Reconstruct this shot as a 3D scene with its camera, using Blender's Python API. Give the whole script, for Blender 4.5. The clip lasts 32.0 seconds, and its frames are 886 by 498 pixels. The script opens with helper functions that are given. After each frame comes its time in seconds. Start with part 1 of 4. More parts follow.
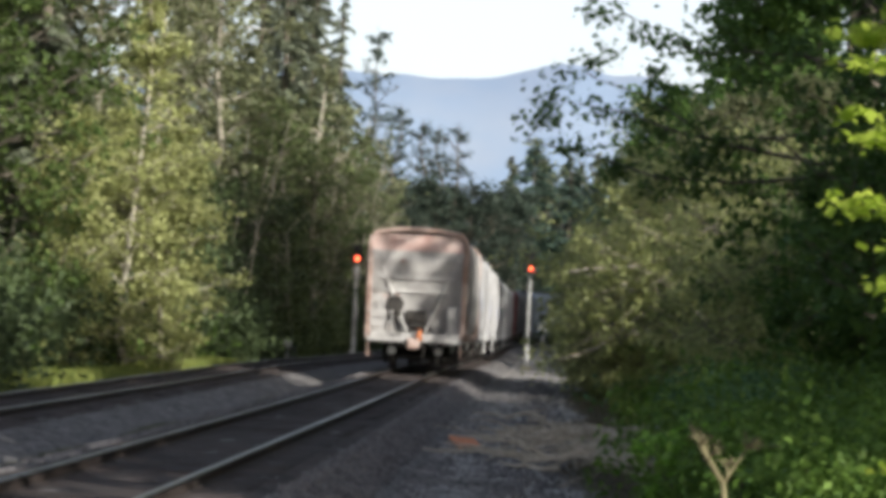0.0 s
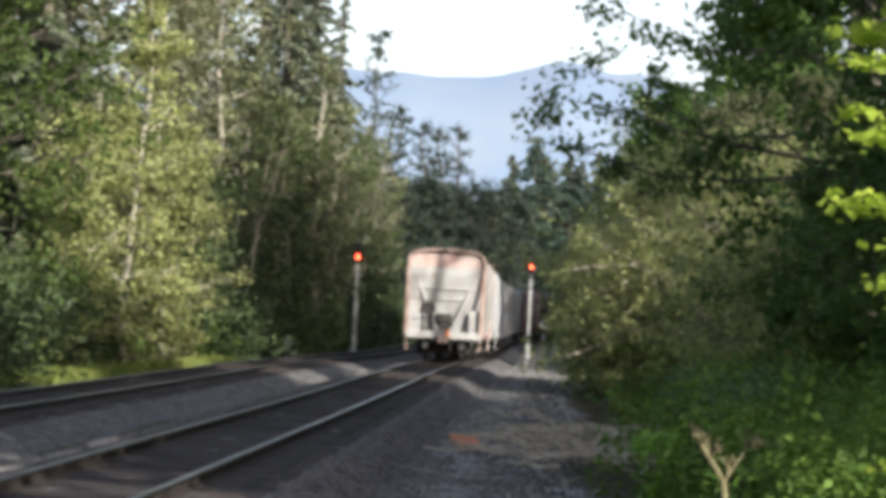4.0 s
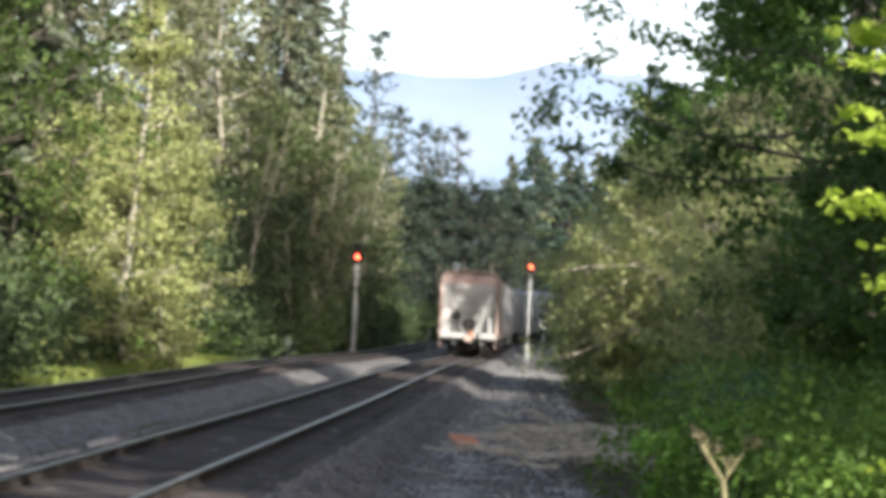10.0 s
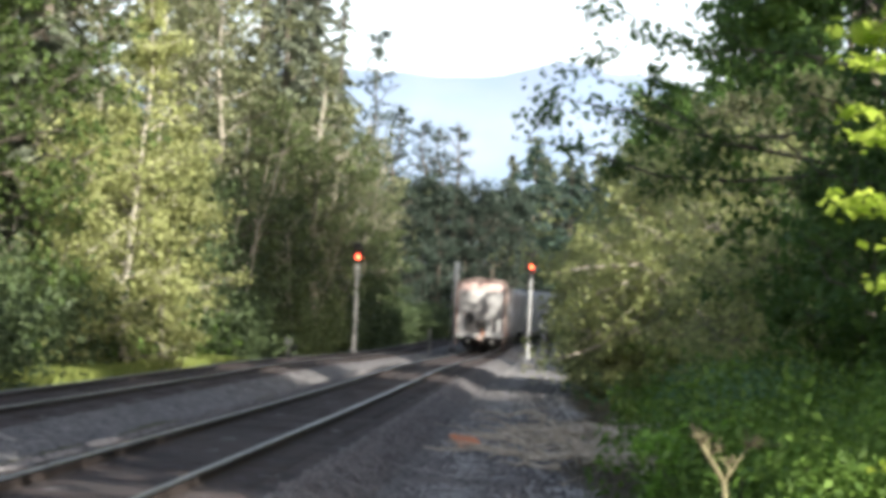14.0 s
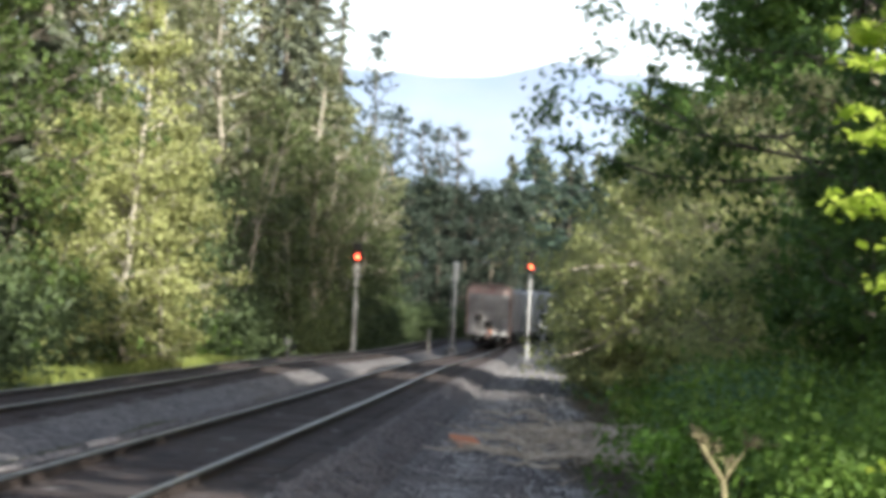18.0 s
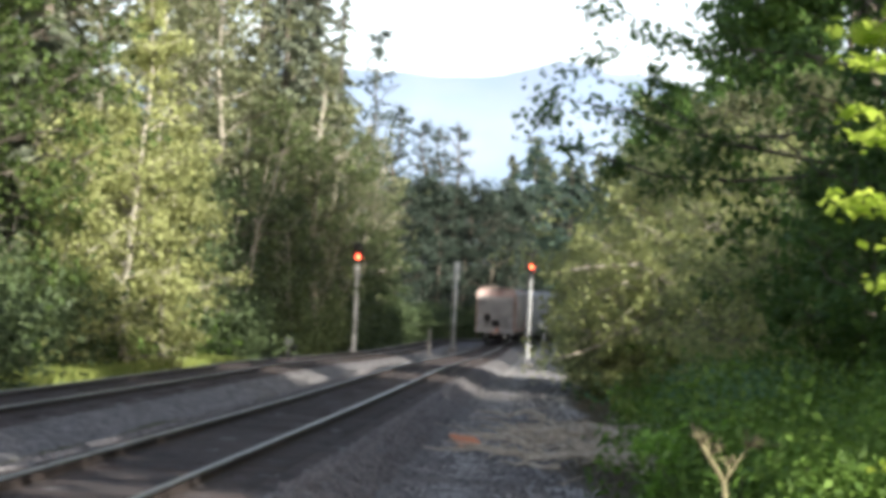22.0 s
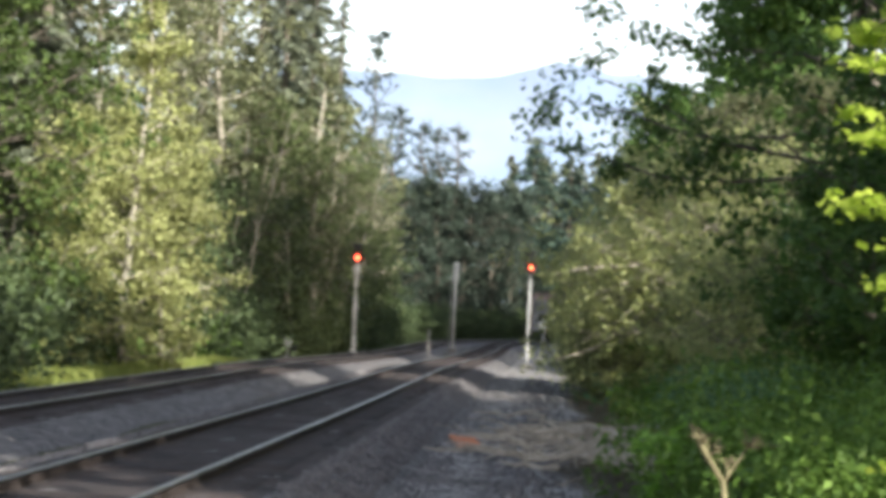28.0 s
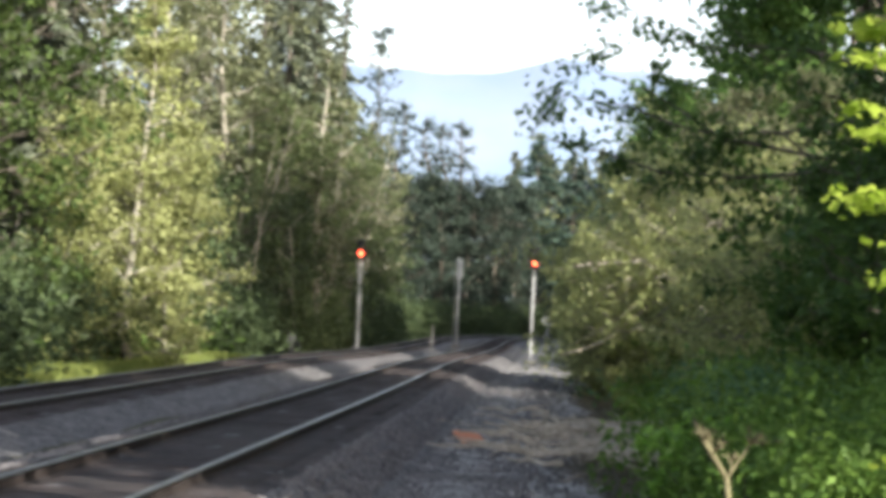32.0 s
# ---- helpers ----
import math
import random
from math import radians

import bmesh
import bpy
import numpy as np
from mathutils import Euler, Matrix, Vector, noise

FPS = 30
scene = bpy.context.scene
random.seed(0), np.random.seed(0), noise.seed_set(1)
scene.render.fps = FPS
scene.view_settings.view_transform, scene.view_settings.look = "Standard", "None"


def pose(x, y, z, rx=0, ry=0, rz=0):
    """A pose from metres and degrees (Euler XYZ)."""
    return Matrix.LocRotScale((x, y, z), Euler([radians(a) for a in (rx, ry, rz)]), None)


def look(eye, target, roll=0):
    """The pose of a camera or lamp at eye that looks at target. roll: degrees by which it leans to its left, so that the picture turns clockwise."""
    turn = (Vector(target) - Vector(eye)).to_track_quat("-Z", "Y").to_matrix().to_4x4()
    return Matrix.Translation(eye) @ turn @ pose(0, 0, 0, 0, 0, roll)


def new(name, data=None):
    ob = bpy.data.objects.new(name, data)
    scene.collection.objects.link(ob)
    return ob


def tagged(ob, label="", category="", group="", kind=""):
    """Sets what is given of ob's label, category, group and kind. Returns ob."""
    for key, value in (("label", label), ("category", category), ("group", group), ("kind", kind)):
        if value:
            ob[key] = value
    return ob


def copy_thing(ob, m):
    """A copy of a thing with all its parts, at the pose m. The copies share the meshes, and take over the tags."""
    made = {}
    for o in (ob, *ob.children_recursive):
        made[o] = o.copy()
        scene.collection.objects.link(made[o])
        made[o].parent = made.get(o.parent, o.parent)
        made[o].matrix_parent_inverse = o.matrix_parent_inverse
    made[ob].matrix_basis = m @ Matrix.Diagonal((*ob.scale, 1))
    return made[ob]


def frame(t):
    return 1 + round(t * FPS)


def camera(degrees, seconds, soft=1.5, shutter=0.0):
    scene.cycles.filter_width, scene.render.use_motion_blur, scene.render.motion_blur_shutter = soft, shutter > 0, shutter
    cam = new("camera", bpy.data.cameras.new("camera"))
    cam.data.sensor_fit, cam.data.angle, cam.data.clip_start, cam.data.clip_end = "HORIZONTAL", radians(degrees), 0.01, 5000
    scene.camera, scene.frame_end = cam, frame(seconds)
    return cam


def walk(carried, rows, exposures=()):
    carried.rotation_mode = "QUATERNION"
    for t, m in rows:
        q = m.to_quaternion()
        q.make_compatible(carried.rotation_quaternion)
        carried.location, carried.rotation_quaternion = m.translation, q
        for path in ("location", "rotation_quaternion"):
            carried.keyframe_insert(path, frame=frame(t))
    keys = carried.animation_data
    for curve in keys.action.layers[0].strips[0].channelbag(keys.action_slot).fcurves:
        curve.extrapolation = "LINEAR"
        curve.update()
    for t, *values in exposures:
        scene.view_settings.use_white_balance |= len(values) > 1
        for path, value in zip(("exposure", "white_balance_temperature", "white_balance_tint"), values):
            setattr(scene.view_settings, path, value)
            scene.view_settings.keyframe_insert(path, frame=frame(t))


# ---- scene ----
# A fixed long lens on a tripod, leaning a little, watches a freight train leave.
cam = camera(18.18, 32.0, soft=5.1)
EYE = (0.0, 0.0, 1.661)
# seconds, small pan and tilt of the tripod head in thousandths of a degree
SHAKE = [
    (0.0, 0, 36), (0.5, 15, 36), (1.0, 0, 36), (1.5, -16, 30), (2.0, 8, 3), (2.5, 14, 26), (3.0, -10, 18), (3.5, 0, 2),
    (5.5, 24, 0), (6.0, 16, 0), (6.5, -4, 3), (7.0, 10, 16), (7.5, 14, 32), (8.0, 0, 14), (8.5, 14, -12), (9.0, 16, 0),
    (9.5, 0, 16), (10.0, 0, 2), (10.5, 30, 0), (11.0, 2, 14), (11.5, 0, 4), (12.0, 16, 0), (12.5, 16, 2), (13.0, 0, 14),
    (13.5, 8, 0), (14.0, 16, 2), (14.5, 2, 8), (16.5, 0, 0), (17.0, 16, 0), (18.0, 2, 0), (19.0, 14, 0), (20.0, 0, 0),
    (21.0, 12, 1), (22.0, 16, 0), (23.0, 0, 3), (24.0, 14, 2), (25.0, 0, 2), (25.5, 16, 0), (27.5, 16, 1), (28.0, 2, 16),
    (28.5, 2, 132), (29.0, 72, -98), (29.5, 54, -90), (30.0, 52, -52), (30.5, 66, -74), (31.0, 12, 18), (31.5, 56, -62),
    (32.0, 72, -74)]
walk(cam, [(t, pose(0, 0, EYE[2], 90 + 1.489 + b / 1000, 0, a / 1000) @ pose(0, 0, 0, 0, 0, 2.909)) for t, a, b in SHAKE],
     exposures=[(0.0, 1.1, 6150, 10), (2.0, 1.33, 6150, 10), (6.0, 1.34, 6150, 10), (7.0, 1.53, 6150, 10), (9.0, 1.71, 6150, 10), (13.0, 1.82, 6150, 10), (32.0, 1.80, 6150, 10)])

# ---- light: a low sun behind the camera, a bright hazy sky ----
SUN_TURN, SUN_UP = 32.0, 25.0      # degrees to the right of straight behind; above the horizon
world = bpy.data.worlds.new("sky")
scene.world = world
world.use_nodes = True
sky = world.node_tree.nodes.new("ShaderNodeTexSky")
sky.sky_type, sky.sun_disc = "NISHITA", False
sky.sun_elevation, sky.sun_rotation = radians(SUN_UP), radians(180 - SUN_TURN)
sky.air_density, sky.dust_density, sky.ozone_density = 1.0, 3.0, 1.0
back = world.node_tree.nodes["Background"]
back.inputs["Strength"].default_value = 0.047
world.node_tree.links.new(sky.outputs[0], back.inputs["Color"])
# white summer haze all round, thickest towards the horizon
wn = world.node_tree
way, split_way, thick = wn.nodes.new("ShaderNodeTexCoord"), wn.nodes.new("ShaderNodeSeparateXYZ"), wn.nodes.new("ShaderNodeValToRGB")
wn.links.new(way.outputs["Generated"], split_way.inputs[0])
wn.links.new(split_way.outputs["Z"], thick.inputs[0])
for k, (at, v) in enumerate(((0.0, 0.9), (0.13, 0.86), (0.35, 0.26), (0.9, 0.09))):
    e = thick.color_ramp.elements[k] if k < 2 else thick.color_ramp.elements.new(at)
    e.position, e.color = at, (v, v * 0.985, v * 0.96, 1)
haze, both = wn.nodes.new("ShaderNodeBackground"), wn.nodes.new("ShaderNodeAddShader")
haze.inputs["Strength"].default_value = 0.375
wn.links.new(thick.outputs[0], haze.inputs["Color"])
wn.links.new(back.outputs[0], both.inputs[0])
wn.links.new(haze.outputs[0], both.inputs[1])
wn.links.new(both.outputs[0], wn.nodes["World Output"].inputs[0])
sun = new("sun", bpy.data.lights.new("sun", "SUN"))
sun.data.energy, sun.data.angle, sun.data.color = 3.4, radians(0.6), (1.0, 0.92, 0.79)
toward = Vector((math.sin(radians(SUN_TURN)) * math.cos(radians(SUN_UP)), -math.cos(radians(SUN_TURN)) * math.cos(radians(SUN_UP)), math.sin(radians(SUN_UP))))
sun.matrix_world = look(toward * 50, (0, 0, 0))


# ---- materials ----
def mat(name, dark, light, rough=0.8, metal=0.0, scale=3.0, bump=0.3, fine=40.0, blotch=None, coords="Object", grain=0.5):
    """A worn surface: two tones mixed by broad and fine noise, a little relief, and if asked blotches of a third tone."""
    m = bpy.data.materials.new(name)
    m.use_nodes = True
    nt = m.node_tree
    b = nt.nodes["Principled BSDF"]
    b.inputs["Roughness"].default_value, b.inputs["Metallic"].default_value = rough, metal
    co = nt.nodes.new("ShaderNodeTexCoord")
    n1, n2 = nt.nodes.new("ShaderNodeTexNoise"), nt.nodes.new("ShaderNodeTexNoise")
    n1.inputs["Scale"].default_value, n1.inputs["Detail"].default_value = scale, 6
    n2.inputs["Scale"].default_value, n2.inputs["Detail"].default_value = fine, 4
    for n in (n1, n2):
        nt.links.new(co.outputs[coords], n.inputs["Vector"])
    mul = nt.nodes.new("ShaderNodeMath")
    mul.operation = "MULTIPLY_ADD"
    mul.inputs[1].default_value, mul.inputs[2].default_value = grain, -grain / 2
    nt.links.new(n2.outputs[0], mul.inputs[0])
    add = nt.nodes.new("ShaderNodeMath")
    nt.links.new(n1.outputs[0], add.inputs[0])
    nt.links.new(mul.outputs[0], add.inputs[1])
    ramp = nt.nodes.new("ShaderNodeValToRGB")
    ramp.color_ramp.elements[0].position, ramp.color_ramp.elements[0].color = 0.32, (*dark, 1)
    ramp.color_ramp.elements[1].position, ramp.color_ramp.elements[1].color = 0.68, (*light, 1)
    nt.links.new(add.outputs[0], ramp.inputs[0])
    out = ramp.outputs[0]
    if blotch:
        tone, amount, size = blotch
        n3 = nt.nodes.new("ShaderNodeTexNoise")
        n3.inputs["Scale"].default_value, n3.inputs["Detail"].default_value = size, 5
        nt.links.new(co.outputs[coords], n3.inputs["Vector"])
        r3 = nt.nodes.new("ShaderNodeValToRGB")
        r3.color_ramp.elements[0].position, r3.color_ramp.elements[1].position = 0.62 - amount, 0.72 - amount
        nt.links.new(n3.outputs[0], r3.inputs[0])
        mix = nt.nodes.new("ShaderNodeMix")
        mix.data_type = "RGBA"
        mix.inputs[7].default_value = (*tone, 1)
        nt.links.new(r3.outputs[0], mix.inputs[0])
        nt.links.new(out, mix.inputs[6])
        out = mix.outputs[2]
    nt.links.new(out, b.inputs["Base Color"])
    if bump:
        bp = nt.nodes.new("ShaderNodeBump")
        bp.inputs["Strength"].default_value, bp.inputs["Distance"].default_value = bump, 0.03
        nt.links.new(add.outputs[0], bp.inputs["Height"])
        nt.links.new(bp.outputs[0], b.inputs["Normal"])
    return m


def leaf_mat(name, dark, light, through_light=0.35, rough=0.55):
    """Leaves, each of its own tone, that let some light through."""
    m = bpy.data.materials.new(name)
    m.use_nodes = True
    nt = m.node_tree
    b = nt.nodes["Principled BSDF"]
    b.inputs["Roughness"].default_value = rough
    b.inputs["Specular IOR Level"].default_value = 0.3
    geo, info = nt.nodes.new("ShaderNodeNewGeometry"), nt.nodes.new("ShaderNodeObjectInfo")
    ramp = nt.nodes.new("ShaderNodeValToRGB")
    ramp.color_ramp.elements[0].color, ramp.color_ramp.elements[1].color = (*dark, 1), (*light, 1)
    nt.links.new(geo.outputs["Random Per Island"], ramp.inputs[0])
    hsv = nt.nodes.new("ShaderNodeHueSaturation")
    val = nt.nodes.new("ShaderNodeMapRange")
    val.inputs[3].default_value, val.inputs[4].default_value = 0.8, 1.2
    nt.links.new(info.outputs["Random"], val.inputs[0])
    nt.links.new(val.outputs[0], hsv.inputs["Value"])
    nt.links.new(ramp.outputs[0], hsv.inputs["Color"])
    nt.links.new(hsv.outputs[0], b.inputs["Base Color"])
    tr, mix = nt.nodes.new("ShaderNodeBsdfTranslucent"), nt.nodes.new("ShaderNodeMixShader")
    nt.links.new(hsv.outputs[0], tr.inputs["Color"])
    mix.inputs[0].default_value = through_light
    nt.links.new(b.outputs[0], mix.inputs[1])
    nt.links.new(tr.outputs[0], mix.inputs[2])
    nt.links.new(mix.outputs[0], nt.nodes["Material Output"].inputs[0])
    return m


def glow(name, tone, power):
    m = bpy.data.materials.new(name)
    m.use_nodes = True
    b = m.node_tree.nodes["Principled BSDF"]
    b.inputs["Base Color"].default_value = (*tone, 1)
    b.inputs["Emission Color"].default_value = (*tone, 1)
    b.inputs["Emission Strength"].default_value = power
    return m


M_SOIL = mat("forest_soil", (0.035, 0.035, 0.018), (0.09, 0.09, 0.035), 0.95, scale=0.6, fine=9, coords="Object")
M_BALLAST = mat("ballast_stone", (0.050, 0.047, 0.049), (0.25, 0.237, 0.233), 0.9, scale=3.6, fine=13, bump=1.0, blotch=((0.10, 0.08, 0.075), 0.04, 0.35), grain=1.1)
M_PATH = mat("gravel_path", (0.11, 0.104, 0.104), (0.45, 0.425, 0.40), 0.92, scale=2.6, fine=15, bump=0.8, blotch=((0.13, 0.11, 0.10), 0.05, 0.25), grain=1.0)
M_FOUL = mat("fouled_ballast", (0.017, 0.012, 0.0115), (0.064, 0.046, 0.042), 0.92, scale=1.6, fine=16, bump=0.8)
M_STONE = mat("crushed_stone", (0.07, 0.066, 0.07), (0.21, 0.197, 0.197), 0.85, scale=5, fine=30)
M_TIE = mat("creosoted_tie", (0.014, 0.010, 0.0095), (0.050, 0.036, 0.033), 0.85, scale=4, fine=30)
M_RUST = mat("rail_rust", (0.015, 0.0105, 0.0095), (0.040, 0.027, 0.023), 0.8, scale=6, fine=50, bump=0.15)
M_STEEL = mat("polished_rail_head", (0.15, 0.145, 0.14), (0.27, 0.265, 0.26), 0.34, 1.0, scale=3, fine=60, bump=0.05)
M_BARK = mat("bark", (0.05, 0.04, 0.03), (0.15, 0.13, 0.10), 0.9, scale=3, fine=25, bump=0.6)
M_WILLOW_BARK = mat("willow_bark", (0.11, 0.096, 0.075), (0.27, 0.245, 0.20), 0.9, scale=2.5, fine=18, bump=0.5)
M_PALE_BARK = mat("pale_alder_bark", (0.20, 0.18, 0.14), (0.42, 0.39, 0.32), 0.85, scale=2.5, fine=18, bump=0.4)
M_DEADWOOD = mat("weathered_dead_wood", (0.32, 0.27, 0.21), (0.58, 0.51, 0.42), 0.9, scale=5, fine=40, bump=0.4)
M_STALK = mat("dry_stalk", (0.105, 0.092, 0.045), (0.19, 0.17, 0.088), 0.85, scale=8, fine=60, bump=0.3)
M_GALV = mat("galvanised_steel", (0.22, 0.225, 0.225), (0.35, 0.35, 0.345), 0.6, 0.0, scale=4, fine=40, bump=0.1)
# paler galvanised tone, sunlight put into the colour of masts standing in shade
M_GALV_LIT = mat("sunlit_galvanised_steel", (0.58, 0.59, 0.59), (0.80, 0.80, 0.78), 0.6, 0.0, scale=5, fine=40, bump=0.1, blotch=((0.25, 0.25, 0.24), -0.03, 2.2))
M_BLACK = mat("black_signal_paint", (0.012, 0.012, 0.013), (0.03, 0.03, 0.03), 0.6, scale=4, bump=0.05)
M_CONCRETE = mat("concrete", (0.2, 0.19, 0.18), (0.34, 0.32, 0.30), 0.9, scale=4, bump=0.4)
M_WHITE = mat("white_enamel", (0.72, 0.72, 0.70), (0.84, 0.84, 0.82), 0.5, scale=4, bump=0.05)
M_RED = glow("red_lens", (1.0, 0.06, 0.03), 1.9)
M_CORE = glow("lamp_heart", (1.0, 0.30, 0.10), 2.2)
M_HOP = mat("worn_grey_hopper_paint", (0.295, 0.285, 0.28), (0.44, 0.43, 0.42), 0.65, scale=0.9, fine=12, bump=0.1, blotch=((0.30, 0.14, 0.09), -0.02, 1.1))
M_HOP_RUST = mat("rusty_hopper_trim", (0.22, 0.13, 0.10), (0.46, 0.36, 0.32), 0.8, scale=2.2, fine=18, bump=0.2)
M_HOP_PINK = mat("faded_red_paint", (0.42, 0.27, 0.24), (0.52, 0.42, 0.39), 0.7, scale=1.6, fine=10, bump=0.1)
M_HOP_WHITE = mat("weathered_white_hopper_paint", (0.27, 0.27, 0.28), (0.44, 0.44, 0.445), 0.55, scale=0.6, fine=8, bump=0.08, blotch=((0.42, 0.44, 0.52), 0.0, 0.35))
M_HOP_RED = mat("oxide_red_car_paint", (0.11, 0.018, 0.02), (0.18, 0.035, 0.03), 0.6, scale=0.8, bump=0.08)
M_HOP_DARK = mat("dark_brown_car_paint", (0.025, 0.02, 0.022), (0.06, 0.05, 0.05), 0.65, scale=0.8, bump=0.08)
M_HOP_BLUE = mat("grey_blue_car_paint", (0.22, 0.25, 0.30), (0.36, 0.39, 0.43), 0.6, scale=0.8, bump=0.08)
M_GRIME = mat("greasy_undergear", (0.012, 0.011, 0.010), (0.04, 0.035, 0.03), 0.75, scale=5, fine=30, bump=0.3)
M_WHEEL = mat("worn_wheel_steel", (0.03, 0.027, 0.025), (0.09, 0.08, 0.075), 0.55, 0.5, scale=6, bump=0.1)
# white that paints the glint of polished wheel treads
M_TREAD_GLINT = mat("white_tread_glint", (0.78, 0.78, 0.76), (0.88, 0.88, 0.86), 0.4, 0.0, scale=10, bump=0.05)
M_ORANGE = mat("orange_marker", (0.42, 0.14, 0.05), (0.58, 0.2, 0.07), 0.55, scale=6, bump=0.15)
M_ORANGE_DULL = mat("orange_paint", (0.55, 0.16, 0.06), (0.72, 0.27, 0.12), 0.7, scale=6, bump=0.2)
# pale tone carries part of the sunlight on alders and edge bushes
L_ALDER = leaf_mat("sunlit_alder_leaves", (0.27, 0.295, 0.105), (0.46, 0.48, 0.215), 0.45)
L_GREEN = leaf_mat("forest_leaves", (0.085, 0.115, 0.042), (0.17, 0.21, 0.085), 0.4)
# shade of the wood's foot put into a darker leaf tone
L_DARK = leaf_mat("shade_darkened_leaves", (0.055, 0.082, 0.035), (0.115, 0.155, 0.066), 0.35)
L_OLIVE = leaf_mat("olive_leaves", (0.12, 0.135, 0.068), (0.22, 0.235, 0.125), 0.4)
L_MAPLE = leaf_mat("maple_leaves", (0.058, 0.12, 0.028), (0.135, 0.225, 0.054), 0.42)
L_BRIGHT = leaf_mat("young_maple_leaves", (0.30, 0.42, 0.045), (0.50, 0.60, 0.10), 0.6)
L_WILLOW = leaf_mat("willow_leaves", (0.285, 0.32, 0.125), (0.54, 0.565, 0.26), 0.65)
L_SHRUB = leaf_mat("shrub_leaves", (0.095, 0.185, 0.030), (0.205, 0.325, 0.066), 0.45)
L_TEAL = leaf_mat("bluish_shrub_leaves", (0.07, 0.15, 0.068), (0.145, 0.25, 0.115), 0.4)
# needles paled to carry the air's haze
L_FIR = leaf_mat("haze_paled_fir_needles", (0.125, 0.148, 0.10), (0.235, 0.26, 0.18), 0.3)
# blue of the distant air put into the needle tone
L_FIR_FAR = leaf_mat("haze_blue_far_needles", (0.05, 0.085, 0.068), (0.10, 0.15, 0.115), 0.3)
# blue haze and the shade beyond the bend put into the leaf tone
L_FAR = leaf_mat("haze_shade_far_leaves", (0.03, 0.046, 0.034), (0.064, 0.086, 0.062), 0.3)
L_FRESH = leaf_mat("fresh_leaves", (0.20, 0.38, 0.05), (0.34, 0.54, 0.11), 0.5)
# green toned down to carry shadow on low trees and bushes
L_GREEN_SHADE = leaf_mat("shade_toned_green_leaves", (0.07, 0.115, 0.03), (0.155, 0.215, 0.06), 0.42)
L_STRAW = leaf_mat("dry_litter", (0.07, 0.055, 0.035), (0.26, 0.21, 0.14), 0.3)
L_GRASS = leaf_mat("grass_blades", (0.12, 0.17, 0.04), (0.32, 0.35, 0.10), 0.4)


# ---- mesh helpers ----
class Geo:
    """Collects points and faces for one mesh."""

    def __init__(self):
        self.v, self.f = [], []

    def add(self, verts, faces):
        n = len(self.v)
        self.v += [tuple(p) for p in verts]
        self.f += [tuple(i + n for i in q) for q in faces]
        return self

    def box(self, x0, x1, y0, y1, z0, z1, bevel=0.0):
        if bevel <= 0:
            vs = [(x, y, z) for z in (z0, z1) for y in (y0, y1) for x in (x0, x1)]
            return self.add(vs, [(0, 2, 3, 1), (4, 5, 7, 6), (0, 1, 5, 4), (2, 6, 7, 3), (0, 4, 6, 2), (1, 3, 7, 5)])
        b = bevel
        rings = []
        for z, i in ((z0, b), (z0 + b, 0), (z1 - b, 0), (z1, b)):
            rings.append([(x0 + i + b, y0 + i, z), (x1 - i - b, y0 + i, z), (x1 - i, y0 + i + b, z), (x1 - i, y1 - i - b, z),
                          (x1 - i - b, y1 - i, z), (x0 + i + b, y1 - i, z), (x0 + i, y1 - i - b, z), (x0 + i, y0 + i + b, z)])
        return self.loft(rings, True)

    def loft(self, rings, caps=True, closed=True):
        k = len(rings[0])
        vs = [p for r in rings for p in r]
        fs = []
        for i in range(len(rings) - 1):
            for j in range(k if closed else k - 1):
                a, b = i * k + j, i * k + (j + 1) % k
                fs.append((a, b, b + k, a + k))
        if caps:
            fs += [tuple(range(k))[::-1], tuple(range(len(vs) - k, len(vs)))]
        return self.add(vs, fs)

    def tube(self, pts, radii, sides=6):
        pts = [Vector(p) for p in pts]
        rings = []
        for i, p in enumerate(pts):
            d = (pts[min(i + 1, len(pts) - 1)] - pts[max(i - 1, 0)]).normalized()
            a = d.orthogonal().normalized() if i == 0 else (a - d * a.dot(d)).normalized()
            b = d.cross(a)
            r = radii[i] if hasattr(radii, "__len__") else radii
            rings.append([p + (a * math.cos(q) + b * math.sin(q)) * r for q in (2 * math.pi * j / sides for j in range(sides))])
        return self.loft(rings)

    def bar(self, p, q, w=0.05, sides=4):
        return self.tube([p, q], w, sides)

    def disc(self, c, axis, r, depth, sides=16):
        c, axis = Vector(c), Vector(axis).normalized()
        return self.tube([c - axis * depth / 2, c + axis * depth / 2], r, sides)

    def mesh(self, name, smooth=False):
        me = bpy.data.meshes.new(name)
        me.from_pydata(self.v, [], self.f)
        bm = bmesh.new()
        bm.from_mesh(me)
        bmesh.ops.recalc_face_normals(bm, faces=bm.faces)
        bm.to_mesh(me)
        bm.free()
        if smooth:
            me.shade_smooth()
        return me


def part(name, geo, material, parent=None, label="", smooth=False):
    me = geo.mesh(name, smooth) if isinstance(geo, Geo) else geo
    if not me.materials:
        me.materials.append(material)
    ob = new(name, me)
    ob.parent = parent
    return tagged(ob, label)


def thing(name, label, category, at=None, group="", kind=""):
    ob = new(name)
    ob.empty_display_size = 0.3
    if at is not None:
        ob.matrix_basis = at
    return tagged(ob, label, category, group, kind)


